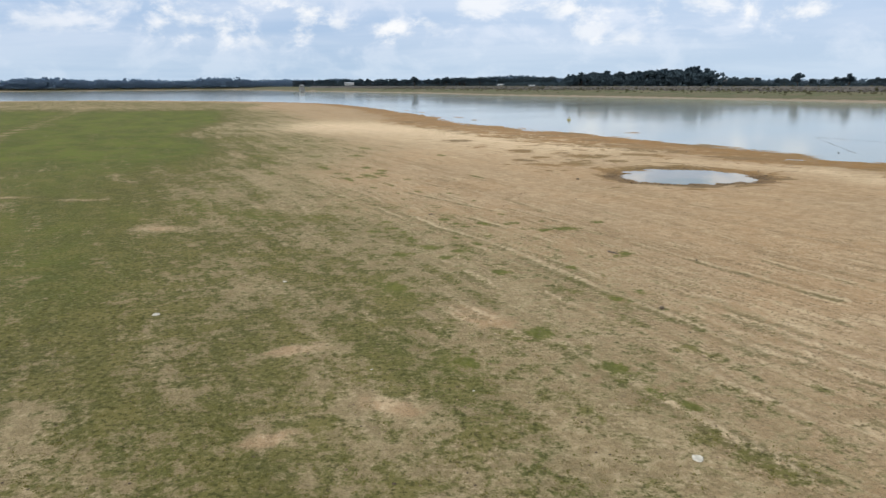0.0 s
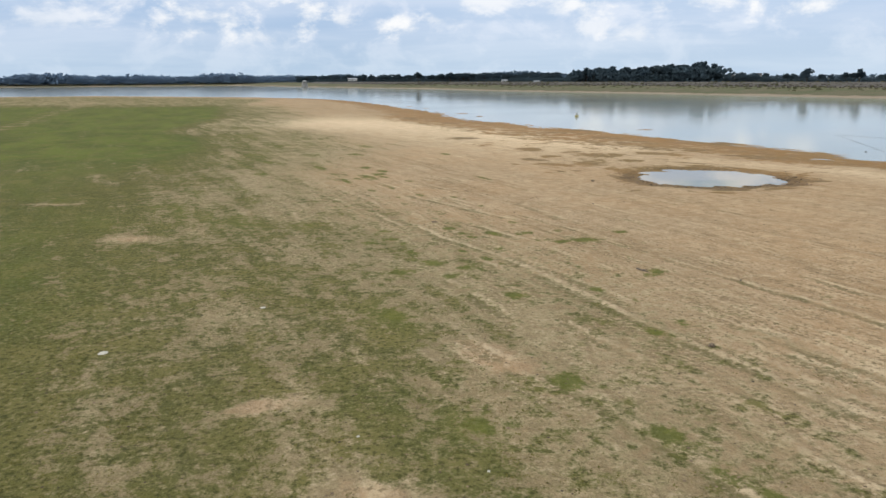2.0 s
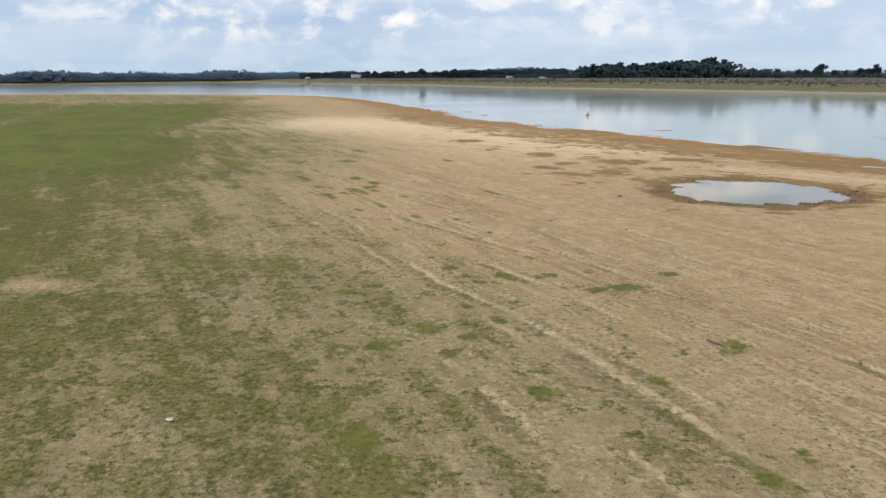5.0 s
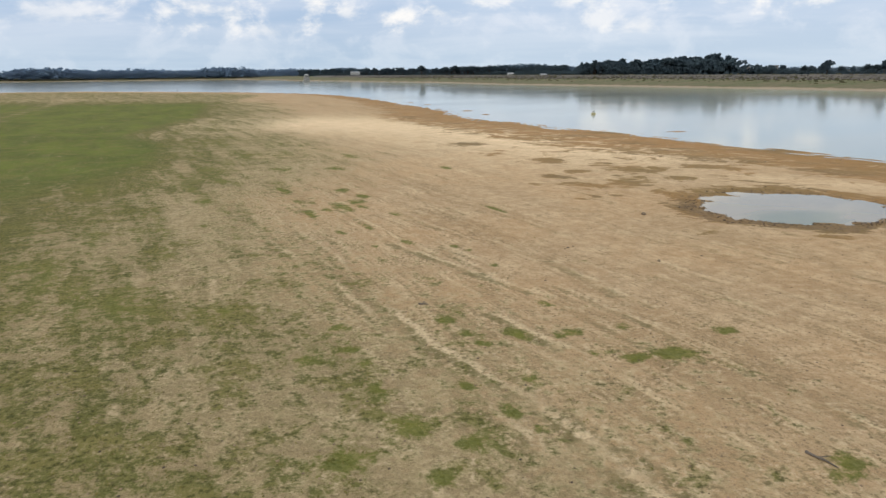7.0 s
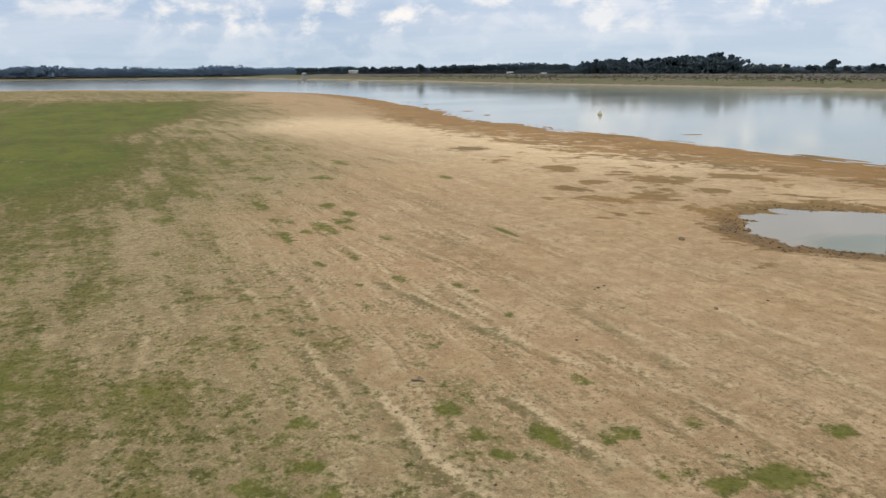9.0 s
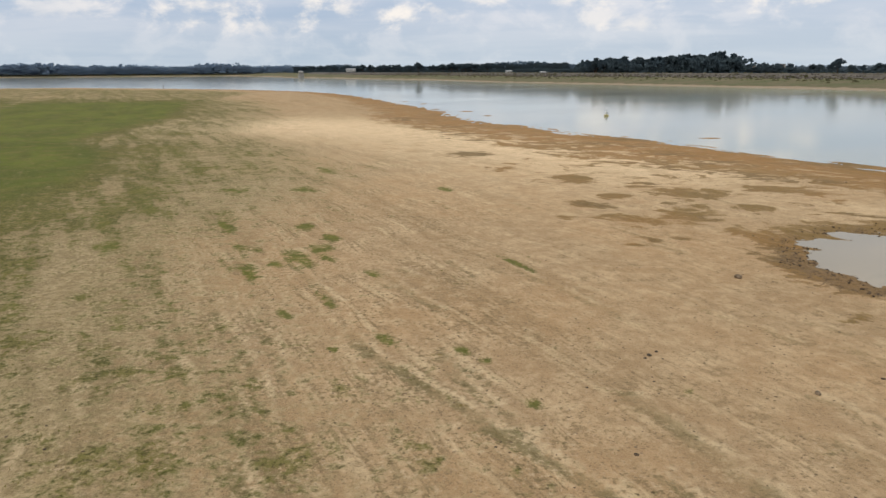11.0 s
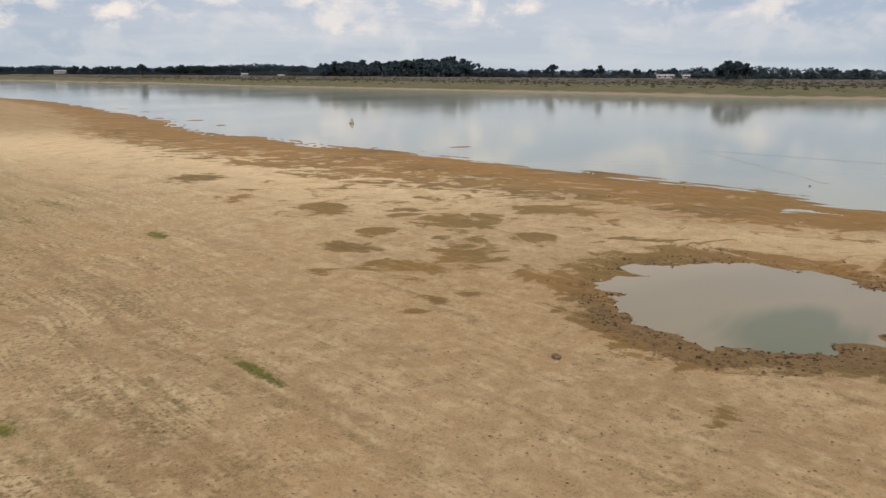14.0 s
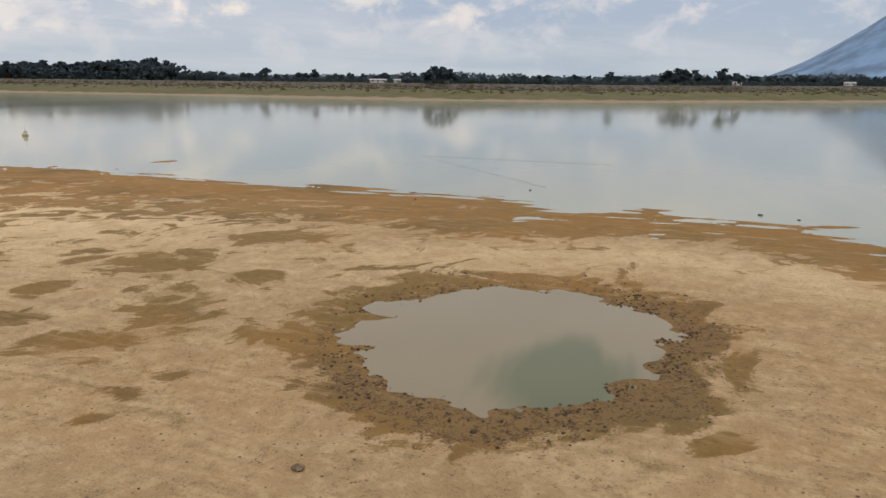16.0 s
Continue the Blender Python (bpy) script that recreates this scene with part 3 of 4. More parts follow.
FAR_HAZED_LEAF = leaf_material("far_hazed_leaves", (0.225, 0.335, 0.500), (0.242, 0.355, 0.520))
SCRUB = leaf_material("scrub_leaves", (0.050, 0.058, 0.030), (0.100, 0.100, 0.055))
BLADES = leaf_material("grass_blades", (0.085, 0.085, 0.022), (0.190, 0.170, 0.048))
BARK = plain("bark", (0.105, 0.080, 0.060), 0.9, 0.3, 2.0)
STONE = plain("riprap_stone", (0.092, 0.080, 0.064), 0.9, 0.25, 0.25, bump=0.5)
PEBBLE = plain("brown_stone", (0.195, 0.145, 0.095), 0.9, 0.3, 4.0, bump=0.5)
PALE = plain("pale_stone", (0.560, 0.520, 0.430), 0.85, 0.15, 4.0, bump=0.3)
MUD = plain("dark_mud", (0.078, 0.052, 0.031), 0.95, 0.35, 3.0, bump=0.6)
SOIL = plain("dry_clod", (0.215, 0.150, 0.090), 0.95, 0.3, 3.0, bump=0.5)
WOOD = plain("grey_wood", (0.120, 0.098, 0.078), 0.85, 0.25, 5.0, bump=0.3)
WHITE = plain("white_wash", (0.560, 0.560, 0.540), 0.8, 0.12, 0.6)
CONCRETE = plain("grey_concrete", (0.360, 0.345, 0.320), 0.9, 0.25, 0.4)
TIN = plain("tin_roof", (0.400, 0.420, 0.440), 0.5, 0.15, 0.8, metal=0.2)
DARK = plain("dark_opening", (0.040, 0.042, 0.045), 0.4, 0.2, 2.0)
YELLOW = plain("faded_yellow_paint", (0.480, 0.420, 0.170), 0.55, 0.2, 3.0)
STEEL = plain("galvanised_steel", (0.300, 0.310, 0.300), 0.5, 0.2, 5.0, metal=0.5)
ROPE = plain("dark_netting", (0.170, 0.162, 0.150), 0.9, 0.2, 5.0)
# distance haze is painted in: the slope's base colour is pale blue
SLOPE = plain("haze_tinted_forested_slope", (0.140, 0.240, 0.390), 0.95, 0.22, 0.006)


# ---- helpers for things ----
def mesh_of(name, bm, mat, smooth=False):
    me = bpy.data.meshes.new(name)
    bm.to_mesh(me)
    bm.free()
    me.materials.append(mat)
    if smooth:
        me.polygons.foreach_set("use_smooth", [True] * len(me.polygons))
    return me


def part(name, bm, mat, parent, label="", smooth=False):
    ob = new(name, mesh_of(name, bm, mat, smooth))
    ob.parent = parent
    return tagged(ob, label)


def box(bm, x0, x1, y0, y1, z0, z1, bevel=0.0):
    r = bmesh.ops.create_cube(bm, size=1, matrix=Matrix.LocRotScale(((x0 + x1) / 2, (y0 + y1) / 2, (z0 + z1) / 2), None, (x1 - x0, y1 - y0, z1 - z0)))
    if bevel:
        edges = list({e for v in r["verts"] for e in v.link_edges})
        bmesh.ops.bevel(bm, geom=edges, offset=bevel, segments=1, affect="EDGES")


def tube(bm, a, b, ra, rb, sides=7):
    a, b = Vector(a), Vector(b)
    m = Matrix.Translation((a + b) / 2) @ (b - a).to_track_quat("Z", "Y").to_matrix().to_4x4()
    bmesh.ops.create_cone(bm, cap_ends=True, segments=sides, radius1=ra, radius2=rb, depth=(b - a).length, matrix=m)


def blob(bm, c, r, rng, squash=1.0, sub=1, rag=0.25):
    v = bmesh.ops.create_icosphere(bm, subdivisions=sub, radius=1)["verts"]
    for w in v:
        k = 1 + rng.uniform(-rag, rag)
        w.co = Vector((c[0] + w.co.x * r * k, c[1] + w.co.y * r * k, c[2] + w.co.z * r * k * squash))


def stuff_mesh(name, shapes, mat):
    """One mesh from many small (verts, faces) shapes."""
    verts, faces, base = [], [], 0
    for v, f in shapes:
        verts.append(v)
        faces.extend([tuple(i + base for i in q) for q in f])
        base += len(v)
    me = bpy.data.meshes.new(name)
    me.from_pydata(np.concatenate(verts).tolist(), [], faces)
    me.materials.append(mat)
    return me


def at_ground(x, y):
    return float(height(np.array([x]), np.array([y]))[0])


# ---- ground, water ----
def spaced(lo, hi, fine, first, last, growth_lo, growth_hi):
    mid = list(np.arange(lo, hi + 1e-6, fine))
    left, d, v = [], fine, lo
    while v > first:
        d *= growth_lo
        v -= d
        left.append(v)
    right, d, v = [], fine, mid[-1]
    while v < last:
        d *= growth_hi
        v += d
        right.append(v)
    return np.array(left[::-1] + mid + right)


def ground_sheet():
    xs, ys = spaced(-30, 90, 0.42, -5000, 5000, 1.045, 1.05), spaced(17, 165, 0.42, -900, 5200, 1.16, 1.026)
    halves = lambda v, lo, hi: np.sort(np.concatenate([v, [(a + b) / 2 for a, b in zip(v, v[1:]) if lo < a < hi]]))
    xs, ys = halves(xs, 24, 51), halves(ys, 106, 133)         # finer round the wallow
    gx, gy = np.meshgrid(xs, ys)
    x, y = gx.ravel(), gy.ravel()
    z = height(x, y)
    nx, ny = len(xs), len(ys)
    i = np.arange(nx * ny).reshape(ny, nx)
    quads = np.stack([i[:-1, :-1], i[:-1, 1:], i[1:, 1:], i[1:, :-1]], -1).reshape(-1, 4)
    me = bpy.data.meshes.new("ground")
    me.vertices.add(len(x))
    me.vertices.foreach_set("co", np.stack([x, y, z], -1).ravel())
    me.loops.add(quads.size)
    me.loops.foreach_set("vertex_index", quads.ravel())
    me.polygons.add(len(quads))
    me.polygons.foreach_set("loop_start", np.arange(0, quads.size, 4))
    me.polygons.foreach_set("use_smooth", np.ones(len(quads), bool))
    me.update()
    me.validate()
    for name, data in zip(("green", "damp", "churn", "rut", "tuft", "rut_dark_side"), cover(x, y)):
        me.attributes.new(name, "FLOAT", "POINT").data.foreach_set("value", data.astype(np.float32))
    # strip where sun through a cloud gap is painted into the sand
    sun_and_crust = np.exp(-np.clip((line_distance(x, y, [(-80, 262), (-45, 262), (-8, 236), (18, 204), (30, 190)]) / 36) ** 2, 0, 40)) * step(shore_way(x, y), 8, 34)
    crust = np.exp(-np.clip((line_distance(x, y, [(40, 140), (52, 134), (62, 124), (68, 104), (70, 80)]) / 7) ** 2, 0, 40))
    sun_and_crust = np.maximum(sun_and_crust, 0.45 * crust)
    me.attributes.new("pale", "FLOAT", "POINT").data.foreach_set("value", sun_and_crust.astype(np.float32))
    lined = 1 - 0.54 * step(y + 0.6 * x, 72, 116) * step(x, -12, 12)
    # mud turns more orange near the shore, fully so beyond y 200
    orange_shore = (1 - step(shore_way(x, y), 12, 46)) * (0.45 + 0.55 * step(y, 150, 200))
    me.attributes.new("orange_mud", "FLOAT", "POINT").data.foreach_set("value", orange_shore.astype(np.float32))
    me.attributes.new("drawn_out", "FLOAT", "POINT").data.foreach_set("value", lined.astype(np.float32))
    me.attributes.new("bank", "FLOAT", "POINT").data.foreach_set("value", step(far_way(x, y), -40, -10).astype(np.float32))
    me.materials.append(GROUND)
    return tagged(new("ground", me), "dry grazed lake bed, sandy soil with thin green turf", "ground", kind="structure")


ground_sheet()


def water_sheet(name, pts, z, mat, label):
    bm = bmesh.new()
    bm.faces.new([bm.verts.new((x, y, z)) for x, y in pts])
    me = mesh_of(name, bm, mat)
    return tagged(new(name, me), label, "water", kind="structure")


water_sheet("water", [(-5000, -900), (5000, -900), (5000, 5200), (-5000, 5200)], LAKE, LAKE_WATER, "calm turbid grey-green reservoir water")
water_sheet("water_pond", [(POND[0] + 14 * math.cos(a * math.pi / 24), POND[1] + 14 * math.sin(a * math.pi / 24)) for a in range(48)], POOL, POND_WATER,
            "still muddy water in the wallow")


# ---- far embankment ----
def offset_line(pts, d, spacing):
    """Points every so many metres along a polyline, moved d metres to its right hand (inland of FAR)."""
    out = []
    for (ax, ay), (bx, by) in zip(pts, pts[1:]):
        length = math.hypot(bx - ax, by - ay)
        for k in range(max(1, int(length / spacing))):
            s = k * spacing / length
            out.append((ax + (bx - ax) * s, ay + (by - ay) * s, (by - ay) / length, -(bx - ax) / length))
    # smooth the corners
    arr = np.array(out)
    for _ in range(12):
        arr[1:-1] = (arr[:-2] + 2 * arr[1:-1] + arr[2:]) / 4
    return [(x + nx * d, y + ny * d, nx, ny) for x, y, nx, ny in arr]


BANK = FAR[2:14]
rng = random.Random(4)


def embankment():
    """A low dyke of tipped stone with a flat crest."""
    line = offset_line(BANK, 92, 9.0)
    bm = bmesh.new()
    rows = []
    for k, (x, y, nx, ny) in enumerate(line):
        row = []
        for d, z in ((-17, 6.4), (-9, 8.7), (-2, 10.6), (3, 10.9), (9, 10.8), (20, 7.5)):
            j = rng.uniform(-0.5, 0.5) if d < 3 else 0
            row.append(bm.verts.new((x + nx * (d + 2 * j), y + ny * (d + 2 * j), z + j)))
        rows.append(row)
    for a, b in zip(rows, rows[1:]):
        for i in range(5):
            bm.faces.new((a[i], b[i], b[i + 1], a[i + 1]))
    ob = new("embankment", mesh_of("embankment", bm, STONE))
    tagged(ob, "long grey dyke of tipped stone on the far bank", "embankment", kind="structure")


embankment()


def lump(r, rg, sides=5):
    """A squat irregular stone: ring, cap and foot."""
    a0 = rg.uniform(0, 6.28)
    ring = [(r * rg.uniform(0.75, 1.2) * math.cos(a0 + k * 6.283 / sides), r * rg.uniform(0.75, 1.2) * math.sin(a0 + k * 6.283 / sides), r * rg.uniform(0.05, 0.3)) for k in range(sides)]
    v = np.array(ring + [(rg.uniform(-.2, .2) * r, rg.uniform(-.2, .2) * r, r * rg.uniform(0.5, 0.85))] + [(x * 0.95, y * 0.95, -0.4 * r) for x, y, _ in ring])
    f = [(k, (k + 1) % sides, sides) for k in range(sides)] + [(k, sides + 1 + k, sides + 1 + (k + 1) % sides, (k + 1) % sides) for k in range(sides)]
    return v, f


def bank_stones():
    shapes = []
    for x, y, nx, ny in offset_line(BANK[:-2], 80, 2.2):
        for _ in range(3):
            d = rng.uniform(-14, 10)
            v, f = lump(rng.uniform(0.5, 1.6), rng)
            z = np.interp(d, [-16, -4, 3, 10], [5.9, 7.0, 8.6, 10.2])
            shapes.append((v + np.array((x + nx * d, y + ny * d, z)), f))
    tagged(new("bank_rubble", stuff_mesh("bank_rubble", shapes, STONE)), "broken grey stone rubble on the dyke", "rubble", kind="stuff")


bank_stones()


# ---- trees ----
def leaves(bm, c, r, rg, count, squash=0.8):
    """A ragged clump of leafy sprays round c."""
    for _ in range(count):
        d = Vector((rg.gauss(0, 1), rg.gauss(0, 1), rg.gauss(0, 1))).normalized()
        o = Vector((c[0], c[1], c[2])) + Vector((d.x, d.y, d.z * squash)) * r * rg.uniform(0.2, 0.9)
        a = d.orthogonal().normalized()
        a.rotate(Matrix.Rotation(rg.uniform(0, 6.28), 3, d))
        b = d.cross(a)
        w, h = r * rg.uniform(0.45, 0.9), r * rg.uniform(0.35, 0.7)
        bm.faces.new([bm.verts.new(o + a * x * w + b * y * h + d * z * r * 0.25) for x, y, z in ((-1, -.3, -1), (.2, -1, 0), (1, .2, -1), (-.1, 1, 0))])


def tree_kind(seed, tall, wide, base, mat, clumps=90, lobes=6):
    """A broad-leaved tree: tapered trunk, limbs to each lobe of the crown, and ragged leaf clumps with gaps."""
    rg = random.Random(seed)
    root = new("tree")
    bm = bmesh.new()
    fork = Vector((rg.uniform(-.3, .3), rg.uniform(-.3, .3), tall * base))
    tube(bm, (0, 0, -0.6), fork, tall * 0.028, tall * 0.018, 7)
    heads = []
    for k in range(lobes):
        a = k * 6.283 / lobes + rg.uniform(-.5, .5)
        r = wide * rg.uniform(0.22, 0.42) if k else 0.1
        h = tall * (rg.uniform(0.50, 0.85) if k else 0.90)
        heads.append(Vector((r * math.cos(a), r * math.sin(a), h)))
        mid = fork.lerp(heads[-1], 0.5) + Vector((0, 0, -0.04 * tall))
        tube(bm, fork, mid, tall * 0.012, tall * 0.008, 5)
        tube(bm, mid, heads[-1], tall * 0.008, tall * 0.003, 5)
    part("trunk", bm, BARK, root, "grey-brown trunk and limbs")
    bm = bmesh.new()
    for k in range(clumps):
        c = heads[k % lobes]
        d = Vector((rg.gauss(0, 1), rg.gauss(0, 1), rg.gauss(0, 0.75))).normalized() * rg.uniform(0.3, 1.0)
        reach = wide * rg.uniform(0.20, 0.30)
        q = c + Vector((d.x * reach, d.y * reach, d.z * min(reach, tall * 0.2)))
        q.z = min(q.z, tall * 1.0)
        leaves(bm, q, wide * rg.uniform(0.06, 0.115), rg, 10)
    part("crown", bm, mat, root)
    return root


def tree_row(line, every, kinds, tall, spread, label, group, thin=0.0):
    """Plants copies of some kinds of tree along a line of (x, y, height)."""
    for (ax, ay, ah), (bx, by, bh) in zip(line, line[1:]):
        n = max(1, int(math.hypot(bx - ax, by - ay) / every))
        for k in range(n):
            if rng.random() < thin:
                continue
            s = (k + rng.uniform(-.4, .4)) / n
            x, y = ax + (bx - ax) * s + rng.uniform(-spread, spread), ay + (by - ay) * s + rng.uniform(-spread, spread)
            if far_way(np.array([x]), np.array([y]))[0] < 104:
                continue
            h = (ah + (bh - ah) * s) * rng.choice((0.82, 0.88, 0.94, 1.0, 1.0, 1.04, 1.1))
            base = kinds[rng.randrange(len(kinds))]
            t = copy_thing(base, Matrix.Identity(4))
            k_ = h / tall
            t.matrix_basis = Matrix.LocRotScale((x, y, at_ground(x, y)), Euler((0, 0, rng.uniform(0, 6.28))), (k_ * rng.uniform(0.9, 1.15), k_ * rng.uniform(0.9, 1.15), k_))
            tagged(t, label, "tree", group)


KINDS = [tree_kind(s, 10.0, w, b, LEAF, 190, l) for s, w, b, l in ((1, 8.5, .22, 6), (2, 7.0, .28, 5), (3, 9.5, .2, 7), (4, 6.5, .3, 5), (5, 8.0, .15, 6))]
for i, k in enumerate(KINDS):
    x, y = 330 + 22 * i, 915 - 24 * i
    k.matrix_basis = pose(x, y, at_ground(x, y), 0, 0, 70 * i)
    tagged(k, "broad dark green tree in the wood on the far bank", "tree", "trees on the far bank")
BELT = "dark green broad-leaved tree in the belt along the far bank"
GRP = "trees on the far bank"
# the tall grove, thick and dark
for back, n in ((0, 8), (24, 9)):
    tree_row([(150, 1000 + back, 17), (166, 990 + back, 20.5), (205, 968 + back, 20.5), (260, 950 + back, 21), (286, 940 + back, 23), (302, 931 + back, 24), (312, 928 + back, 16)], n, KINDS, 10, 5,
             "tall dark green tree in the dense grove", "trees of the grove")
tree_row([(-560, 2320, 18), (-400, 2080, 19), (-250, 1850, 18), (-70, 1620, 16), (-30, 1490, 18), (10, 1420, 17), (70, 1300, 18), (110, 1190, 16), (145, 1060, 14)], 12, KINDS, 10, 6, BELT, GRP)
tree_row([(325, 925, 10.5), (360, 850, 10.5), (440, 730, 10), (540, 620, 10), (640, 570, 10), (780, 515, 11), (960, 450, 12), (1200, 385, 14)], 8.5, KINDS, 10, 7,
         "small dark green tree in the low scrub belt", GRP, 0.08)
# single trees that stand out above the belt
for x, y, h, kind in ((-103, 1405, 22, 1), (403, 570, 17, 2), (410, 566, 16.5, 0), (417, 564, 15, 4), (520, 472, 14, 3), (588, 459, 15, 2), (597, 455, 17, 0), (596, 447, 15.5, 4),
                      (592, 435, 17, 1), (603, 414, 19, 3), (617, 410, 15, 1), (346, 770, 16, 1), (366, 707, 14.5, 3)):
    t = copy_thing(KINDS[kind], Matrix.Identity(4))
    t.matrix_basis = Matrix.LocRotScale((x, y, at_ground(x, y)), Euler((0, 0, x)), (h / 10, h / 10, h / 10))
    tagged(t, "single taller tree standing above the scrub belt", "tree", GRP)


def woods(name, line, every, rows, mat, label, least=104):
    """Far woodland: ragged crowns in many clumps, too far off to count, along a line of (x, y, height)."""
    proto = []
    for s in range(6):
        bm = bmesh.new()
        rg = random.Random(40 + s)
        for _ in range(46):
            leaves(bm, (rg.gauss(0, .34), rg.gauss(0, .34), rg.uniform(.12, .94)), rg.uniform(.10, .165), rg, 5)
        bm.verts.index_update()
        proto.append((np.array([v.co[:] for v in bm.verts]), [tuple(v.index for v in f.verts) for f in bm.faces]))
        bm.free()
    spots = []
    for (ax, ay, ah), (bx, by, bh) in zip(line, line[1:]):
        n = max(1, int(math.hypot(bx - ax, by - ay) / every))
        for k in range(n):
            for r in range(rows):
                s = (k + rng.random()) / n
                x, y = ax + (bx - ax) * s, ay + (by - ay) * s + r * 22 + rng.uniform(-8, 8)
                tall = (ah + (bh - ah) * s) * rng.choice((0.75, 0.85, 0.95, 1, 1, 1.12)) * (1 + 0.18 * math.sin(x * 0.021) * math.sin(x * 0.0067 + 1))
                spots.append((x, y, tall))
    x, y, tall = np.array(spots).T
    inland = far_way(x, y) > least
    x, y, tall = x[inland], y[inland], tall[inland]
    z = np.maximum(5.0, height(x, y) - 0.8)
    shapes = []
    for px, py, pz, h in zip(x, y, z, tall):
        v, f = proto[rng.randrange(6)]
        c, q = math.cos(px), math.sin(px)
        w = h if h > 9 else h * 1.25
        shapes.append((np.stack([(v[:, 0] * c - v[:, 1] * q) * w, (v[:, 0] * q + v[:, 1] * c) * w, v[:, 2] * h], -1) + np.array((px, py, pz)), f))
    tagged(new(name, stuff_mesh(name, shapes, mat)), label, "woods", kind="stuff")


woods("far_woods", [(-2900, 1390, 22), (-1800, 1800, 26), (-1150, 2210, 28), (-790, 2385, 27), (-700, 2400, 25), (-480, 2330, 22)], 8, 2, FAR_HAZED_LEAF, "hazy blue-green woodland beyond the far water", 15)
woods("undergrowth", [(-560, 2310, 9), (-400, 2065, 9), (-70, 1605, 8), (70, 1285, 8), (138, 1050, 8), (150, 1000, 12), (165, 985, 16), (205, 960, 17), (260, 938, 18), (300, 916, 20), (318, 910, 15), (350, 850, 7), (430, 725, 7),
                      (530, 615, 7), (630, 560, 7), (770, 500, 7), (1000, 425, 8), (1500, 285, 9)], 4.2, 1, LEAF, "dense dark undergrowth at the foot of the trees")
woods("grove_back", [(152, 1038, 18), (205, 1012, 20), (290, 972, 22.5), (312, 962, 20), (324, 955, 12)], 3.5, 3, LEAF, "dense dark trees deep in the grove")
woods("belt_back", [(-560, 2360, 17), (-400, 2110, 18), (-60, 1650, 15), (90, 1310, 17), (150, 1090, 13)], 8, 2, BELT_HAZED_LEAF, "dense dark woodland behind the front trees")
woods("low_belt_back", [(330, 940, 10), (450, 750, 10.5), (560, 660, 11.5), (700, 570, 12), (950, 470, 13.5), (1500, 340, 16), (2300, 160, 22)], 8, 2, BELT_HAZED_LEAF, "dense dark scrub wood behind the front trees")
woods("back_woods", [(-500, 2300, 13), (0, 1700, 13), (330, 1300, 12), (600, 960, 10), (1000, 800, 10), (1700, 560, 12), (2600, 300, 14)], 20, 2, FAR_HAZED_LEAF, "hazy woodland behind the tree belt")


def scrub():
    shapes, spots, rg = [], [], random.Random(12)
    for x, y, nx, ny in offset_line(BANK[:-3], 55, 4.0):
        for _ in range(8):
            d = rg.triangular(-20, 75, 40)
            spots.append((x + nx * d, y + ny * d, np.interp(d, [20, 35, 45], [7, 10, 10.8]) if 20 < d < 50 else -9))
    x, y, dyke = np.array(spots).T
    z = np.maximum(height(x, y), dyke)
    for px, py, pz in zip(x, y, z):
        v, f = lump(rg.uniform(0.4, 1.5), rg, 6)
        shapes.append((v * np.array((1.4, 1.4, 1.1)) + np.array((px, py, pz)), f))
    tagged(new("bank_scrub", stuff_mesh("bank_scrub", shapes, SCRUB)), "low dull green bushes on the far bank", "bushes", kind="stuff")


scrub()


# ---- mountain ----
def mountain():
    bm = bmesh.new()
    cx, cy, R, H = 4000.0, 800.0, 1210.0, 880.0
    grid = []
    for j in range(61):
        row = []
        for i in range(61):
            x, y = cx + (i / 30 - 1) * R, cy + (j / 30 - 1) * R
            d = math.hypot(x - cx, y - cy) / R
            h = H * max(0.0, 1 - d) ** 1.5
            h += (1 - min(1, d)) * 90 * float(rough(np.array([x]), np.array([y]), 330, 71, 4)[0])
            row.append(bm.verts.new((x, y, h + 6)))
        grid.append(row)
    for a, b in zip(grid, grid[1:]):
        for i in range(60):
            bm.faces.new((a[i], a[i + 1], b[i + 1], b[i]))
    tagged(new("mountain", mesh_of("mountain", bm, SLOPE, True)), "single forested mountain in the distance, tinted blue for haze", "mountain", kind="structure")


mountain()


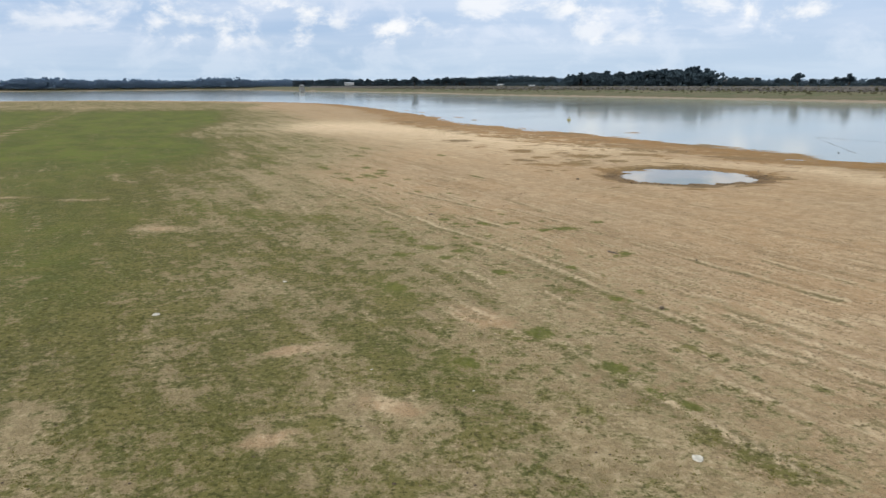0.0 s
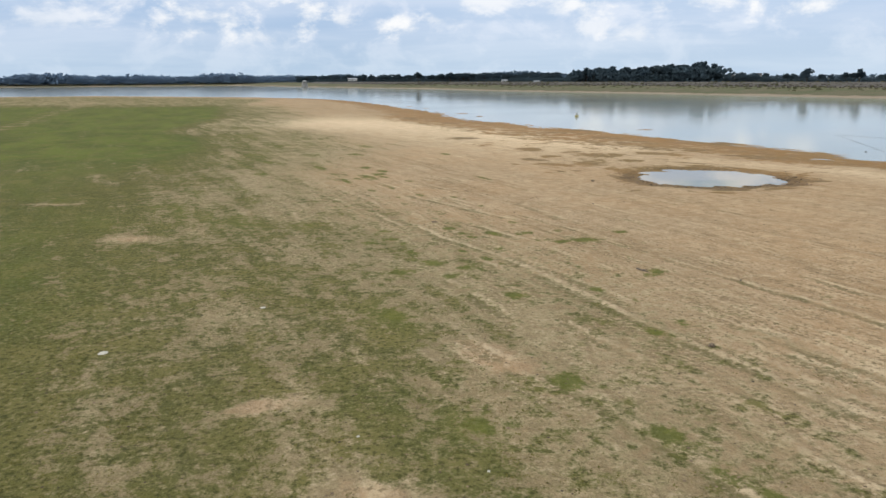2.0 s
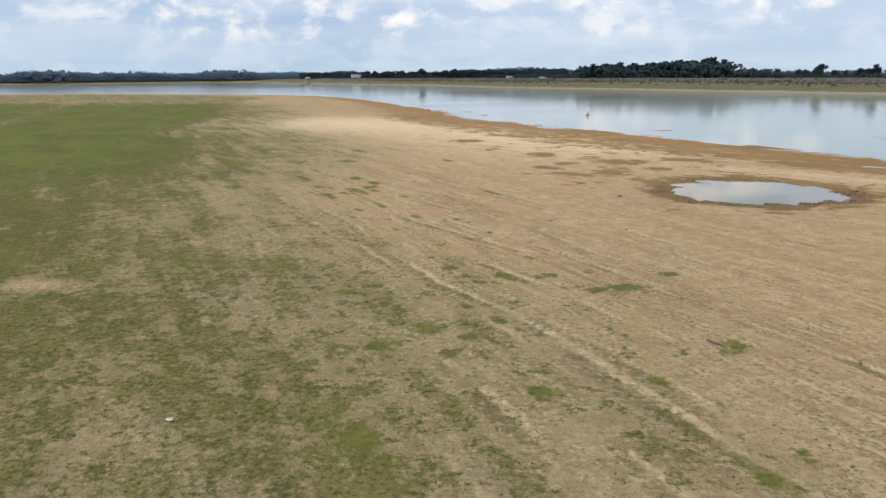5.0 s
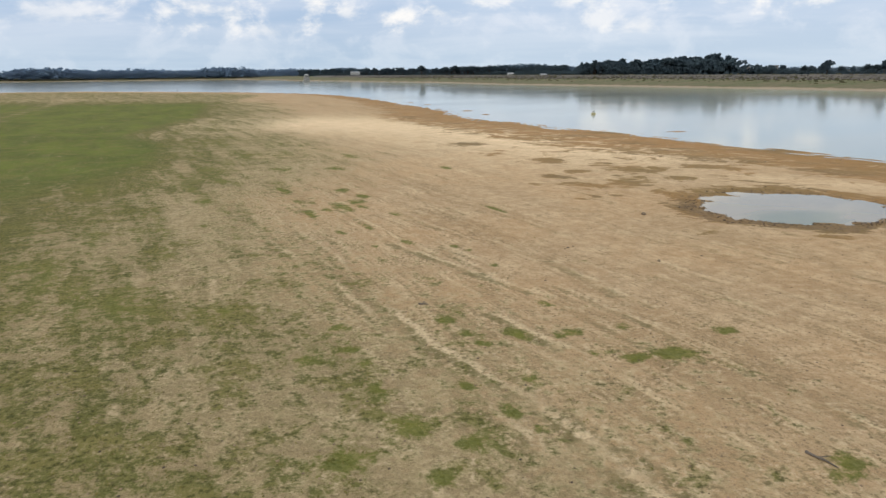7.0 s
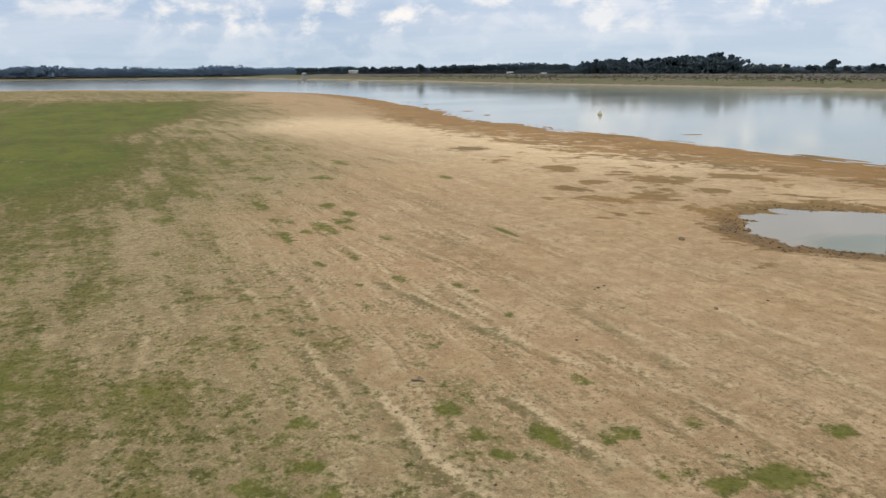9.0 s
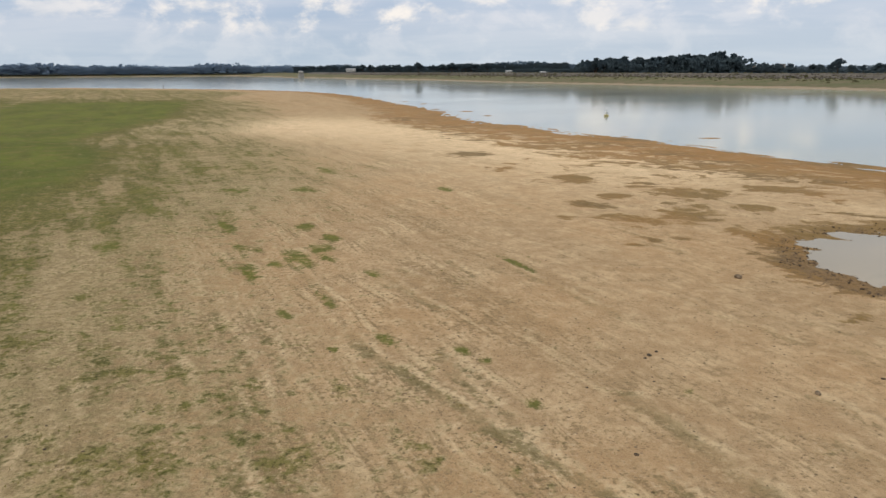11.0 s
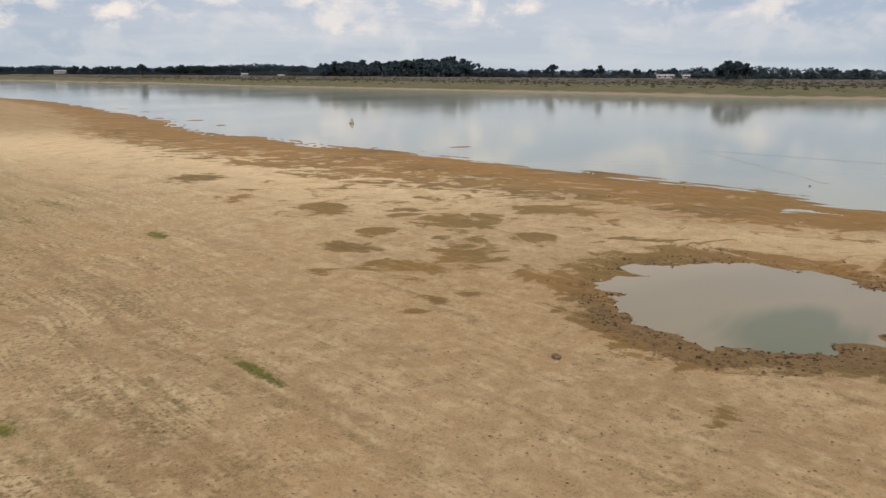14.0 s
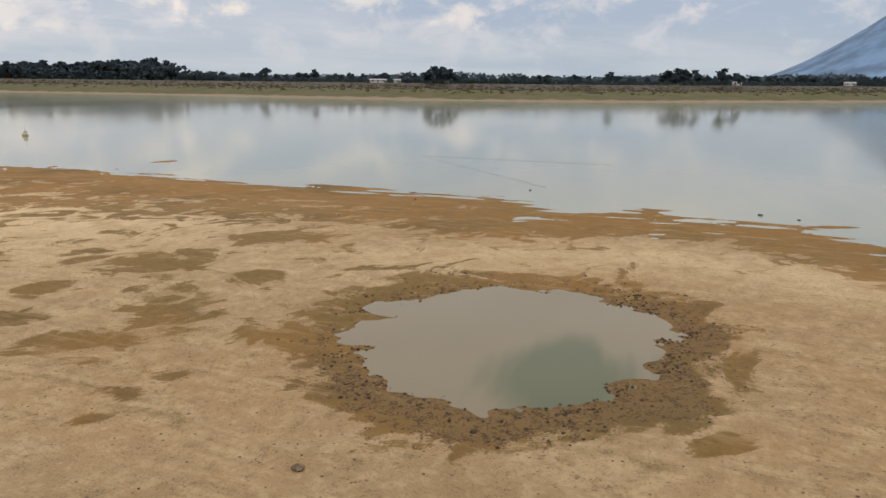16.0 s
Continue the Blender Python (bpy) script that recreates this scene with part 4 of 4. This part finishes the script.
# ---- buildings on the far bank ----
def house(x, y, w, d, h, turn, wall_mat, roof_mat, label, flat_roof=False, lift=0.0):
    root = new("house")
    root.matrix_basis = pose(x, y, at_ground(x, y) - 0.2 + lift, 0, 0, turn)
    bm = bmesh.new()
    box(bm, -w / 2, w / 2, -d / 2, d / 2, 0, h, 0.06)
    wall = part("wall", bm, wall_mat, root)
    bm = bmesh.new()
    if flat_roof:
        box(bm, -w / 2 - .4, w / 2 + .4, -d / 2 - .4, d / 2 + .4, h + .004, h + .5, 0.05)
    else:
        rise, o = d * 0.22, 0.6
        v = [bm.verts.new(p) for p in ((-w / 2 - o, -d / 2 - o, h - .1), (w / 2 + o, -d / 2 - o, h - .1), (w / 2 + o, d / 2 + o, h - .1), (-w / 2 - o, d / 2 + o, h - .1),
                                       (-w / 2 - o, 0, h + rise), (w / 2 + o, 0, h + rise))]
        for f in ((0, 1, 5, 4), (2, 3, 4, 5), (0, 4, 3), (1, 2, 5), (3, 2, 1, 0)):
            bm.faces.new([v[i] for i in f])
    part("roof", bm, roof_mat, root)
    n = max(1, int(w / 4))
    for k in range(n):
        cx = -w / 2 + (k + .5) * w / n
        for z in np.arange(1.0, h - 1.2, 3.0):
            bm = bmesh.new()
            box(bm, cx - .7, cx + .7, -d / 2 - .06, -d / 2 + .1, z, z + 1.3)
            part("window", bm, DARK, wall)
    bm = bmesh.new()
    box(bm, w / 2 - 1.6, w / 2 - .5, -d / 2 - .07, -d / 2 + .1, 0.05, min(2.1, h - .2))
    part("door", bm, WOOD, wall)
    return tagged(root, label, "house", "houses on the far bank")


house(-290, 1765, 22, 9, 5.5, 12, WHITE, TIN, "long white house with a grey roof on the bank", lift=4)
house(56, 1238, 9, 6, 2.8, 20, WHITE, TIN, "low white shed with a tin roof", lift=2)
house(101, 1135, 8, 6, 2.6, 18, WHITE, TIN, "low white hut below the trees", lift=1)
house(130, 1127, 14, 7, 2.8, 15, WHITE, TIN, "long low shed with a pale tin roof", lift=1)
house(327, 935, 9, 8, 7.5, -20, CONCRETE, CONCRETE, "pale two-storey house behind the grove", True, 3)
house(349, 905, 8, 8, 8.5, -20, CONCRETE, CONCRETE, "pale two-storey house behind the grove", True, 3)
house(394, 640, 15, 5, 2.4, -35, WHITE, TIN, "long low white shed on the bank", lift=3)
house(408, 629, 6, 5, 2.4, -35, WHITE, TIN, "small low white shed on the bank", lift=3)
house(680, 441, 8, 5, 2.4, -55, WHITE, TIN, "small pale hut among the scrub", lift=3)
house(794, 381, 10, 6, 2.6, -60, WHITE, TIN, "pale house with a tin roof", lift=3)


def intake_tower(x, y):
    root = new("intake_tower")
    root.matrix_basis = pose(x, y, -5.5, 0, 0, 20)
    bm = bmesh.new()
    box(bm, -6, 6, -5, 5, -2, 13, 0.2)
    part("base", bm, CONCRETE, root)
    bm = bmesh.new()
    box(bm, -7, 7, -6, 6, 13.004, 13.7, 0.1)
    deck = part("deck", bm, CONCRETE, root)
    bm = bmesh.new()
    box(bm, -4.5, 4.5, -3.5, 3.5, 13.71, 19, 0.1)
    cabin = part("cabin", bm, CONCRETE, root)
    for k in (-2.5, 0, 2.5):
        bm = bmesh.new()
        box(bm, k - .7, k + .7, -3.57, -3.4, 15.2, 17)
        part("window", bm, DARK, cabin)
    bm = bmesh.new()
    tube(bm, (0, 0, 18.9), (0, 0, 20.8), 6.4, 0.5, 4)
    part("roof", bm, TIN, root)
    for k in (-6.7, -3.3, 0, 3.3, 6.7):
        bm = bmesh.new()
        tube(bm, (k, -5.8, 13.7), (k, -5.8, 14.8), .06, .06, 5)
        part("post", bm, STEEL, deck)
    tagged(root, "grey concrete intake tower with a small cabin", "tower")


intake_tower(-372, 1610)


# ---- on the water ----
def buoy(x, y):
    root = new("buoy")
    root.matrix_basis = pose(x, y, LAKE, 0, 3, 25) @ Matrix.Scale(0.75, 4)
    bm = bmesh.new()
    tube(bm, (0, 0, -0.35), (0, 0, 0.5), 0.95, 1.15, 16)
    tube(bm, (0, 0, 0.5), (0, 0, 0.72), 1.15, 0.8, 16)
    part("float", bm, YELLOW, root, "faded yellow steel float")
    bm = bmesh.new()
    for k in range(4):
        a = k * math.pi / 2 + .78
        tube(bm, (.75 * math.cos(a), .75 * math.sin(a), .6), (.45 * math.cos(a), .45 * math.sin(a), 1.9), .06, .05, 6)
    part("frame", bm, STEEL, root)
    bm = bmesh.new()
    box(bm, -.5, .5, -.5, .5, 1.0, 1.75, .05)
    part("panel", bm, WHITE, root, "white day-mark panel")
    bm = bmesh.new()
    tube(bm, (0, 0, 1.7), (0, 0, 3.7), .06, .04, 6)
    part("mast", bm, STEEL, root)
    bm = bmesh.new()
    blob(bm, (0, 0, 3.75), .17, random.Random(1), 1.2, 2, 0.02)
    part("lamp", bm, WHITE, root)
    tagged(root, "small yellow and white marker buoy with a mast", "buoy")


buoy(44.0, 308.3)


def fishing_net(a, b, label):
    root = new("fishing_net")
    length = math.hypot(b[0] - a[0], b[1] - a[1])
    root.matrix_basis = pose(a[0], a[1], LAKE, 0, 0, math.degrees(math.atan2(b[1] - a[1], b[0] - a[0])))
    n = int(length / 2.6)
    rg = random.Random(int(length))
    tops = []
    for k in range(n + 1):
        bm = bmesh.new()
        x, dy, h = k * length / n, rg.uniform(-.25, .25), rg.uniform(.05, .22)
        tube(bm, (x, dy, -1.0), (x + rg.uniform(-.08, .08), dy + rg.uniform(-.06, .06), h), .03, .022, 5)
        part("stake", bm, WOOD, root)
        tops.append((x, dy, h * 0.75))
    bm = bmesh.new()
    for p, q in zip(tops, tops[1:]):
        mid = ((p[0] + q[0]) / 2, (p[1] + q[1]) / 2, min(p[2], q[2]) - 0.05)
        tube(bm, p, mid, .012, .012, 4)
        tube(bm, mid, q, .012, .012, 4)
    part("head_rope", bm, ROPE, root, "sagging dark head rope")
    bm = bmesh.new()
    for p, q in zip(tops, tops[1:]):
        v = [bm.verts.new(c) for c in ((p[0], p[1], -0.02), (q[0], q[1], -0.02), (q[0], q[1], -0.5), (p[0], p[1], -0.5))]
        f = bm.faces.new(v)
    bmesh.ops.solidify(bm, geom=bm.faces[:], thickness=0.012)
    part("netting", bm, ROPE, root, "dark wet netting")
    tagged(root, label, "fishing net", "staked nets in the shallows")


fishing_net((99.3, 206.5), (86.8, 161.0), "staked dark net running from the shallows")
fishing_net((99.8, 206.0), (118.5, 172.5), "staked dark net standing out in the water")


def net_float(x, y, r):
    bm = bmesh.new()
    tube(bm, (-r, 0, 0.04), (r, 0, 0.04), r * .55, r * .55, 10)
    bmesh.ops.bevel(bm, geom=bm.edges[:], offset=r * .12, segments=1, affect="EDGES")
    ob = new("float", mesh_of("float", bm, DARK))
    ob.matrix_basis = pose(x, y, LAKE, 0, 0, x * 7)
    tagged(ob, "dark plastic drum floating in the shallows", "float", "drums in the shallows")


for x, y, r in ((82.8, 160.2, .24), (90.8, 129.3, .28), (91.4, 124.9, .18), (433, 391, .6)):
    net_float(x, y, r)


def post(x, y, h):
    bm = bmesh.new()
    tube(bm, (0, 0, -0.5), (0.05, 0, h), .28, .2, 8)
    bmesh.ops.bevel(bm, geom=bm.edges[:], offset=.04, segments=1, affect="EDGES")
    ob = new("post", mesh_of("post", bm, WOOD))
    ob.matrix_basis = pose(x, y, at_ground(x, y))
    tagged(ob, "weathered wooden post at the water's edge", "post")


post(-283, 708, 4.0)


# ---- loose stones, clods, litter ----
def stone(name, x, y, r, mat, label, category, squash=0.7, group=""):
    bm = bmesh.new()
    rg = random.Random(int(x * 31 + y * 7))
    blob(bm, (0, 0, r * squash * .4), r * .8, rg, squash, 2, 0.2)
    ob = new(name, mesh_of(name, bm, mat))
    ob.matrix_basis = Matrix.LocRotScale((x, y, at_ground(x, y)), Euler((0, 0, rg.uniform(0, 6))), (1, rg.uniform(.65, .95), 1))
    tagged(ob, label, category, group)


LOOSE = [(18.3, 113.5, .34), (13.9, 46.9, .26), (64.0, 163.8, .25), (49.4, 159.8, .2), (51.2, 124.8, .2), (15.1, 94.1, .2), (20.5, 60.5, .14)]
for x, y, r in LOOSE:
    stone("stone", x, y, r, PEBBLE, "brown weathered stone lying on the dry lake bed", "stone", 0.7, "loose stones")
for x, y, r in ((8.2, 98.6, .22), (8.7, 99.1, .16), (7.9, 98.2, .13), (19.2, 96, .16), (5.2, 88.2, .15)):
    stone("dung_pat", x, y, r, MUD, "dark dried dung on the sandy ground", "dung", 0.3, "dung pats")
for x, y, r in ((-20.2, 44.9, .34), (10.1, 27.1, .33), (-13.6, 53.2, .22), (1.0, 33.5, .1), (-4.5, 36.0, .1)):
    stone("pale_stone", x, y, r, PALE, "flat pale stone lying in the turf", "stone", 0.22, "pale stones")


def branch(x, y, length, turn):
    bm = bmesh.new()
    rg = random.Random(3)
    p = Vector((0, 0, 0.06))
    for k in range(5):
        q = p + Vector((length / 5, rg.uniform(-.12, .12), rg.uniform(-.02, .03)))
        tube(bm, p, q, .07 - .01 * k, .06 - .01 * k, 6)
        p = q
    tube(bm, (length * .4, 0, .07), (length * .6, .35, .12), .03, .015, 5)
    ob = new("branch", mesh_of("branch", bm, WOOD))
    ob.matrix_basis = pose(x, y, at_ground(x, y), 0, 0, turn)
    tagged(ob, "fallen grey branch lying on the sand", "branch")


branch(13.5, 63.7, 1.4, -50)
branch(-3.9, 82.4, 0.7, 5)

dice = random.Random(77)
for k in range(34):                # larger lumps of trodden mud at the water's edge
    a = dice.uniform(-2.9, 0.5) if k < 28 else dice.uniform(0.5, 3.2)
    r = 10.2 + dice.uniform(-0.2, 3.2)
    x, y = POND[0] + r * math.cos(a), POND[1] + r * math.sin(a)
    if -0.6 < float(pond_way(np.array([x]), np.array([y]))[0]) < 3.0:
        stone("mud_lump", x, y, dice.uniform(.08, .20), MUD, "dark wet lump of trodden mud beside the wallow", "mud lump", 0.6, "mud lumps")


def scatter(name, count, area, size, mat, label, category, keep, seed, flat_=1.0):
    """Many small lumps of soil on the ground, too many to count."""
    rg = random.Random(seed)
    x = np.array([rg.uniform(area[0], area[1]) for _ in range(count)])
    y = np.array([rg.uniform(area[2], area[3]) for _ in range(count)])
    ok = keep(x, y, np.array([rg.random() for _ in range(count)]))
    x, y = x[ok], y[ok]
    z = height(x, y)
    shapes = []
    for px, py, pz in zip(x, y, z):
        v, f = lump(rg.uniform(*size), rg)
        shapes.append((v * np.array((1, 1, flat_)) + np.array((px, py, pz)), f))
    tagged(new(name, stuff_mesh(name, shapes, mat)), label, category, kind="stuff")


scatter("mud_clods", 26000, (20, 54, 102, 136), (0.03, 0.13), MUD, "dark trodden mud clods round the wallow", "mud clods",
        lambda x, y, r: (pond_way(x, y) > -0.3) & (r < 0.9 * np.exp(-(np.clip(pond_way(x, y) - .4, 0, 50) / 2.3) ** 2) * np.where(y < 119, 1.0, 0.45) * (0.06 + 2.6 * np.clip(rough(x, y, 2.2, 50), 0, 1))), 7, 1.1)
scatter("dung_crumbs", 5200, (-24, 44, 22, 118), (0.03, 0.085), MUD, "dark dried crumbs of dung on the grazed ground", "dung",
        lambda x, y, r: (pond_way(x, y) > 2) & (r < (0.08 + 1.6 * np.clip(rough(x, y, 4, 57), 0, 1))), 9, 0.5)
scatter("soil_clods", 5200, (-30, 44, 19, 118), (0.025, 0.085), SOIL, "dry crumbs of soil on the bare ground", "soil clods",
        lambda x, y, r: (pond_way(x, y) > 1) & (r < (0.10 + 3 * np.clip(rough(x, y, 5, 51), 0, 1)) * np.where(y > 85, 0.5, 1)), 8, 0.8)


def grass_tufts():
    """Short grazed tufts, thick on the turf and thin on the sand."""
    rg = np.random.RandomState(5)
    n = 150000
    x, y = rg.uniform(-60, 34, n), 18 + 112 * rg.rand(n) ** 1.45
    green = cover(x, y)[0]
    u, v = along(x, y)
    lush = green + 1.1 * rough(u * .14, v, 2.4, 60) + 1.0 * rough(x, y, 3.0, 61) + 0.8 * rough(x, y, 0.8, 62, 2)
    ok = (lush > 0.50) & (rg.rand(n) < 0.30 * np.clip((lush - 0.45) * 4, 0, 1)) & (pond_way(x, y) > 3)
    x, y = x[ok], y[ok]
    z = height(x, y)
    verts, faces = [], []
    k = 0
    for px, py, pz in zip(x, y, z):
        r, h = rg.uniform(.05, .13), rg.uniform(.015, .05)
        for _ in range(3):
            a = rg.uniform(0, 6.283)
            c, s = math.cos(a), math.sin(a)
            lx, ly = rg.uniform(-.1, .1), rg.uniform(-.1, .1)
            verts += [(px + lx - c * r * .5, py + ly - s * r * .5, pz - .01), (px + lx + c * r * .5, py + ly + s * r * .5, pz - .01), (px + lx - s * r, py + ly + c * r, pz + h)]
            faces.append((k, k + 1, k + 2))
            k += 3
    me = bpy.data.meshes.new("grass_tufts")
    me.from_pydata(verts, [], faces)
    me.materials.append(BLADES)
    tagged(new("grass_tufts", me), "short grazed green grass tufts", "grass", kind="stuff")


grass_tufts()
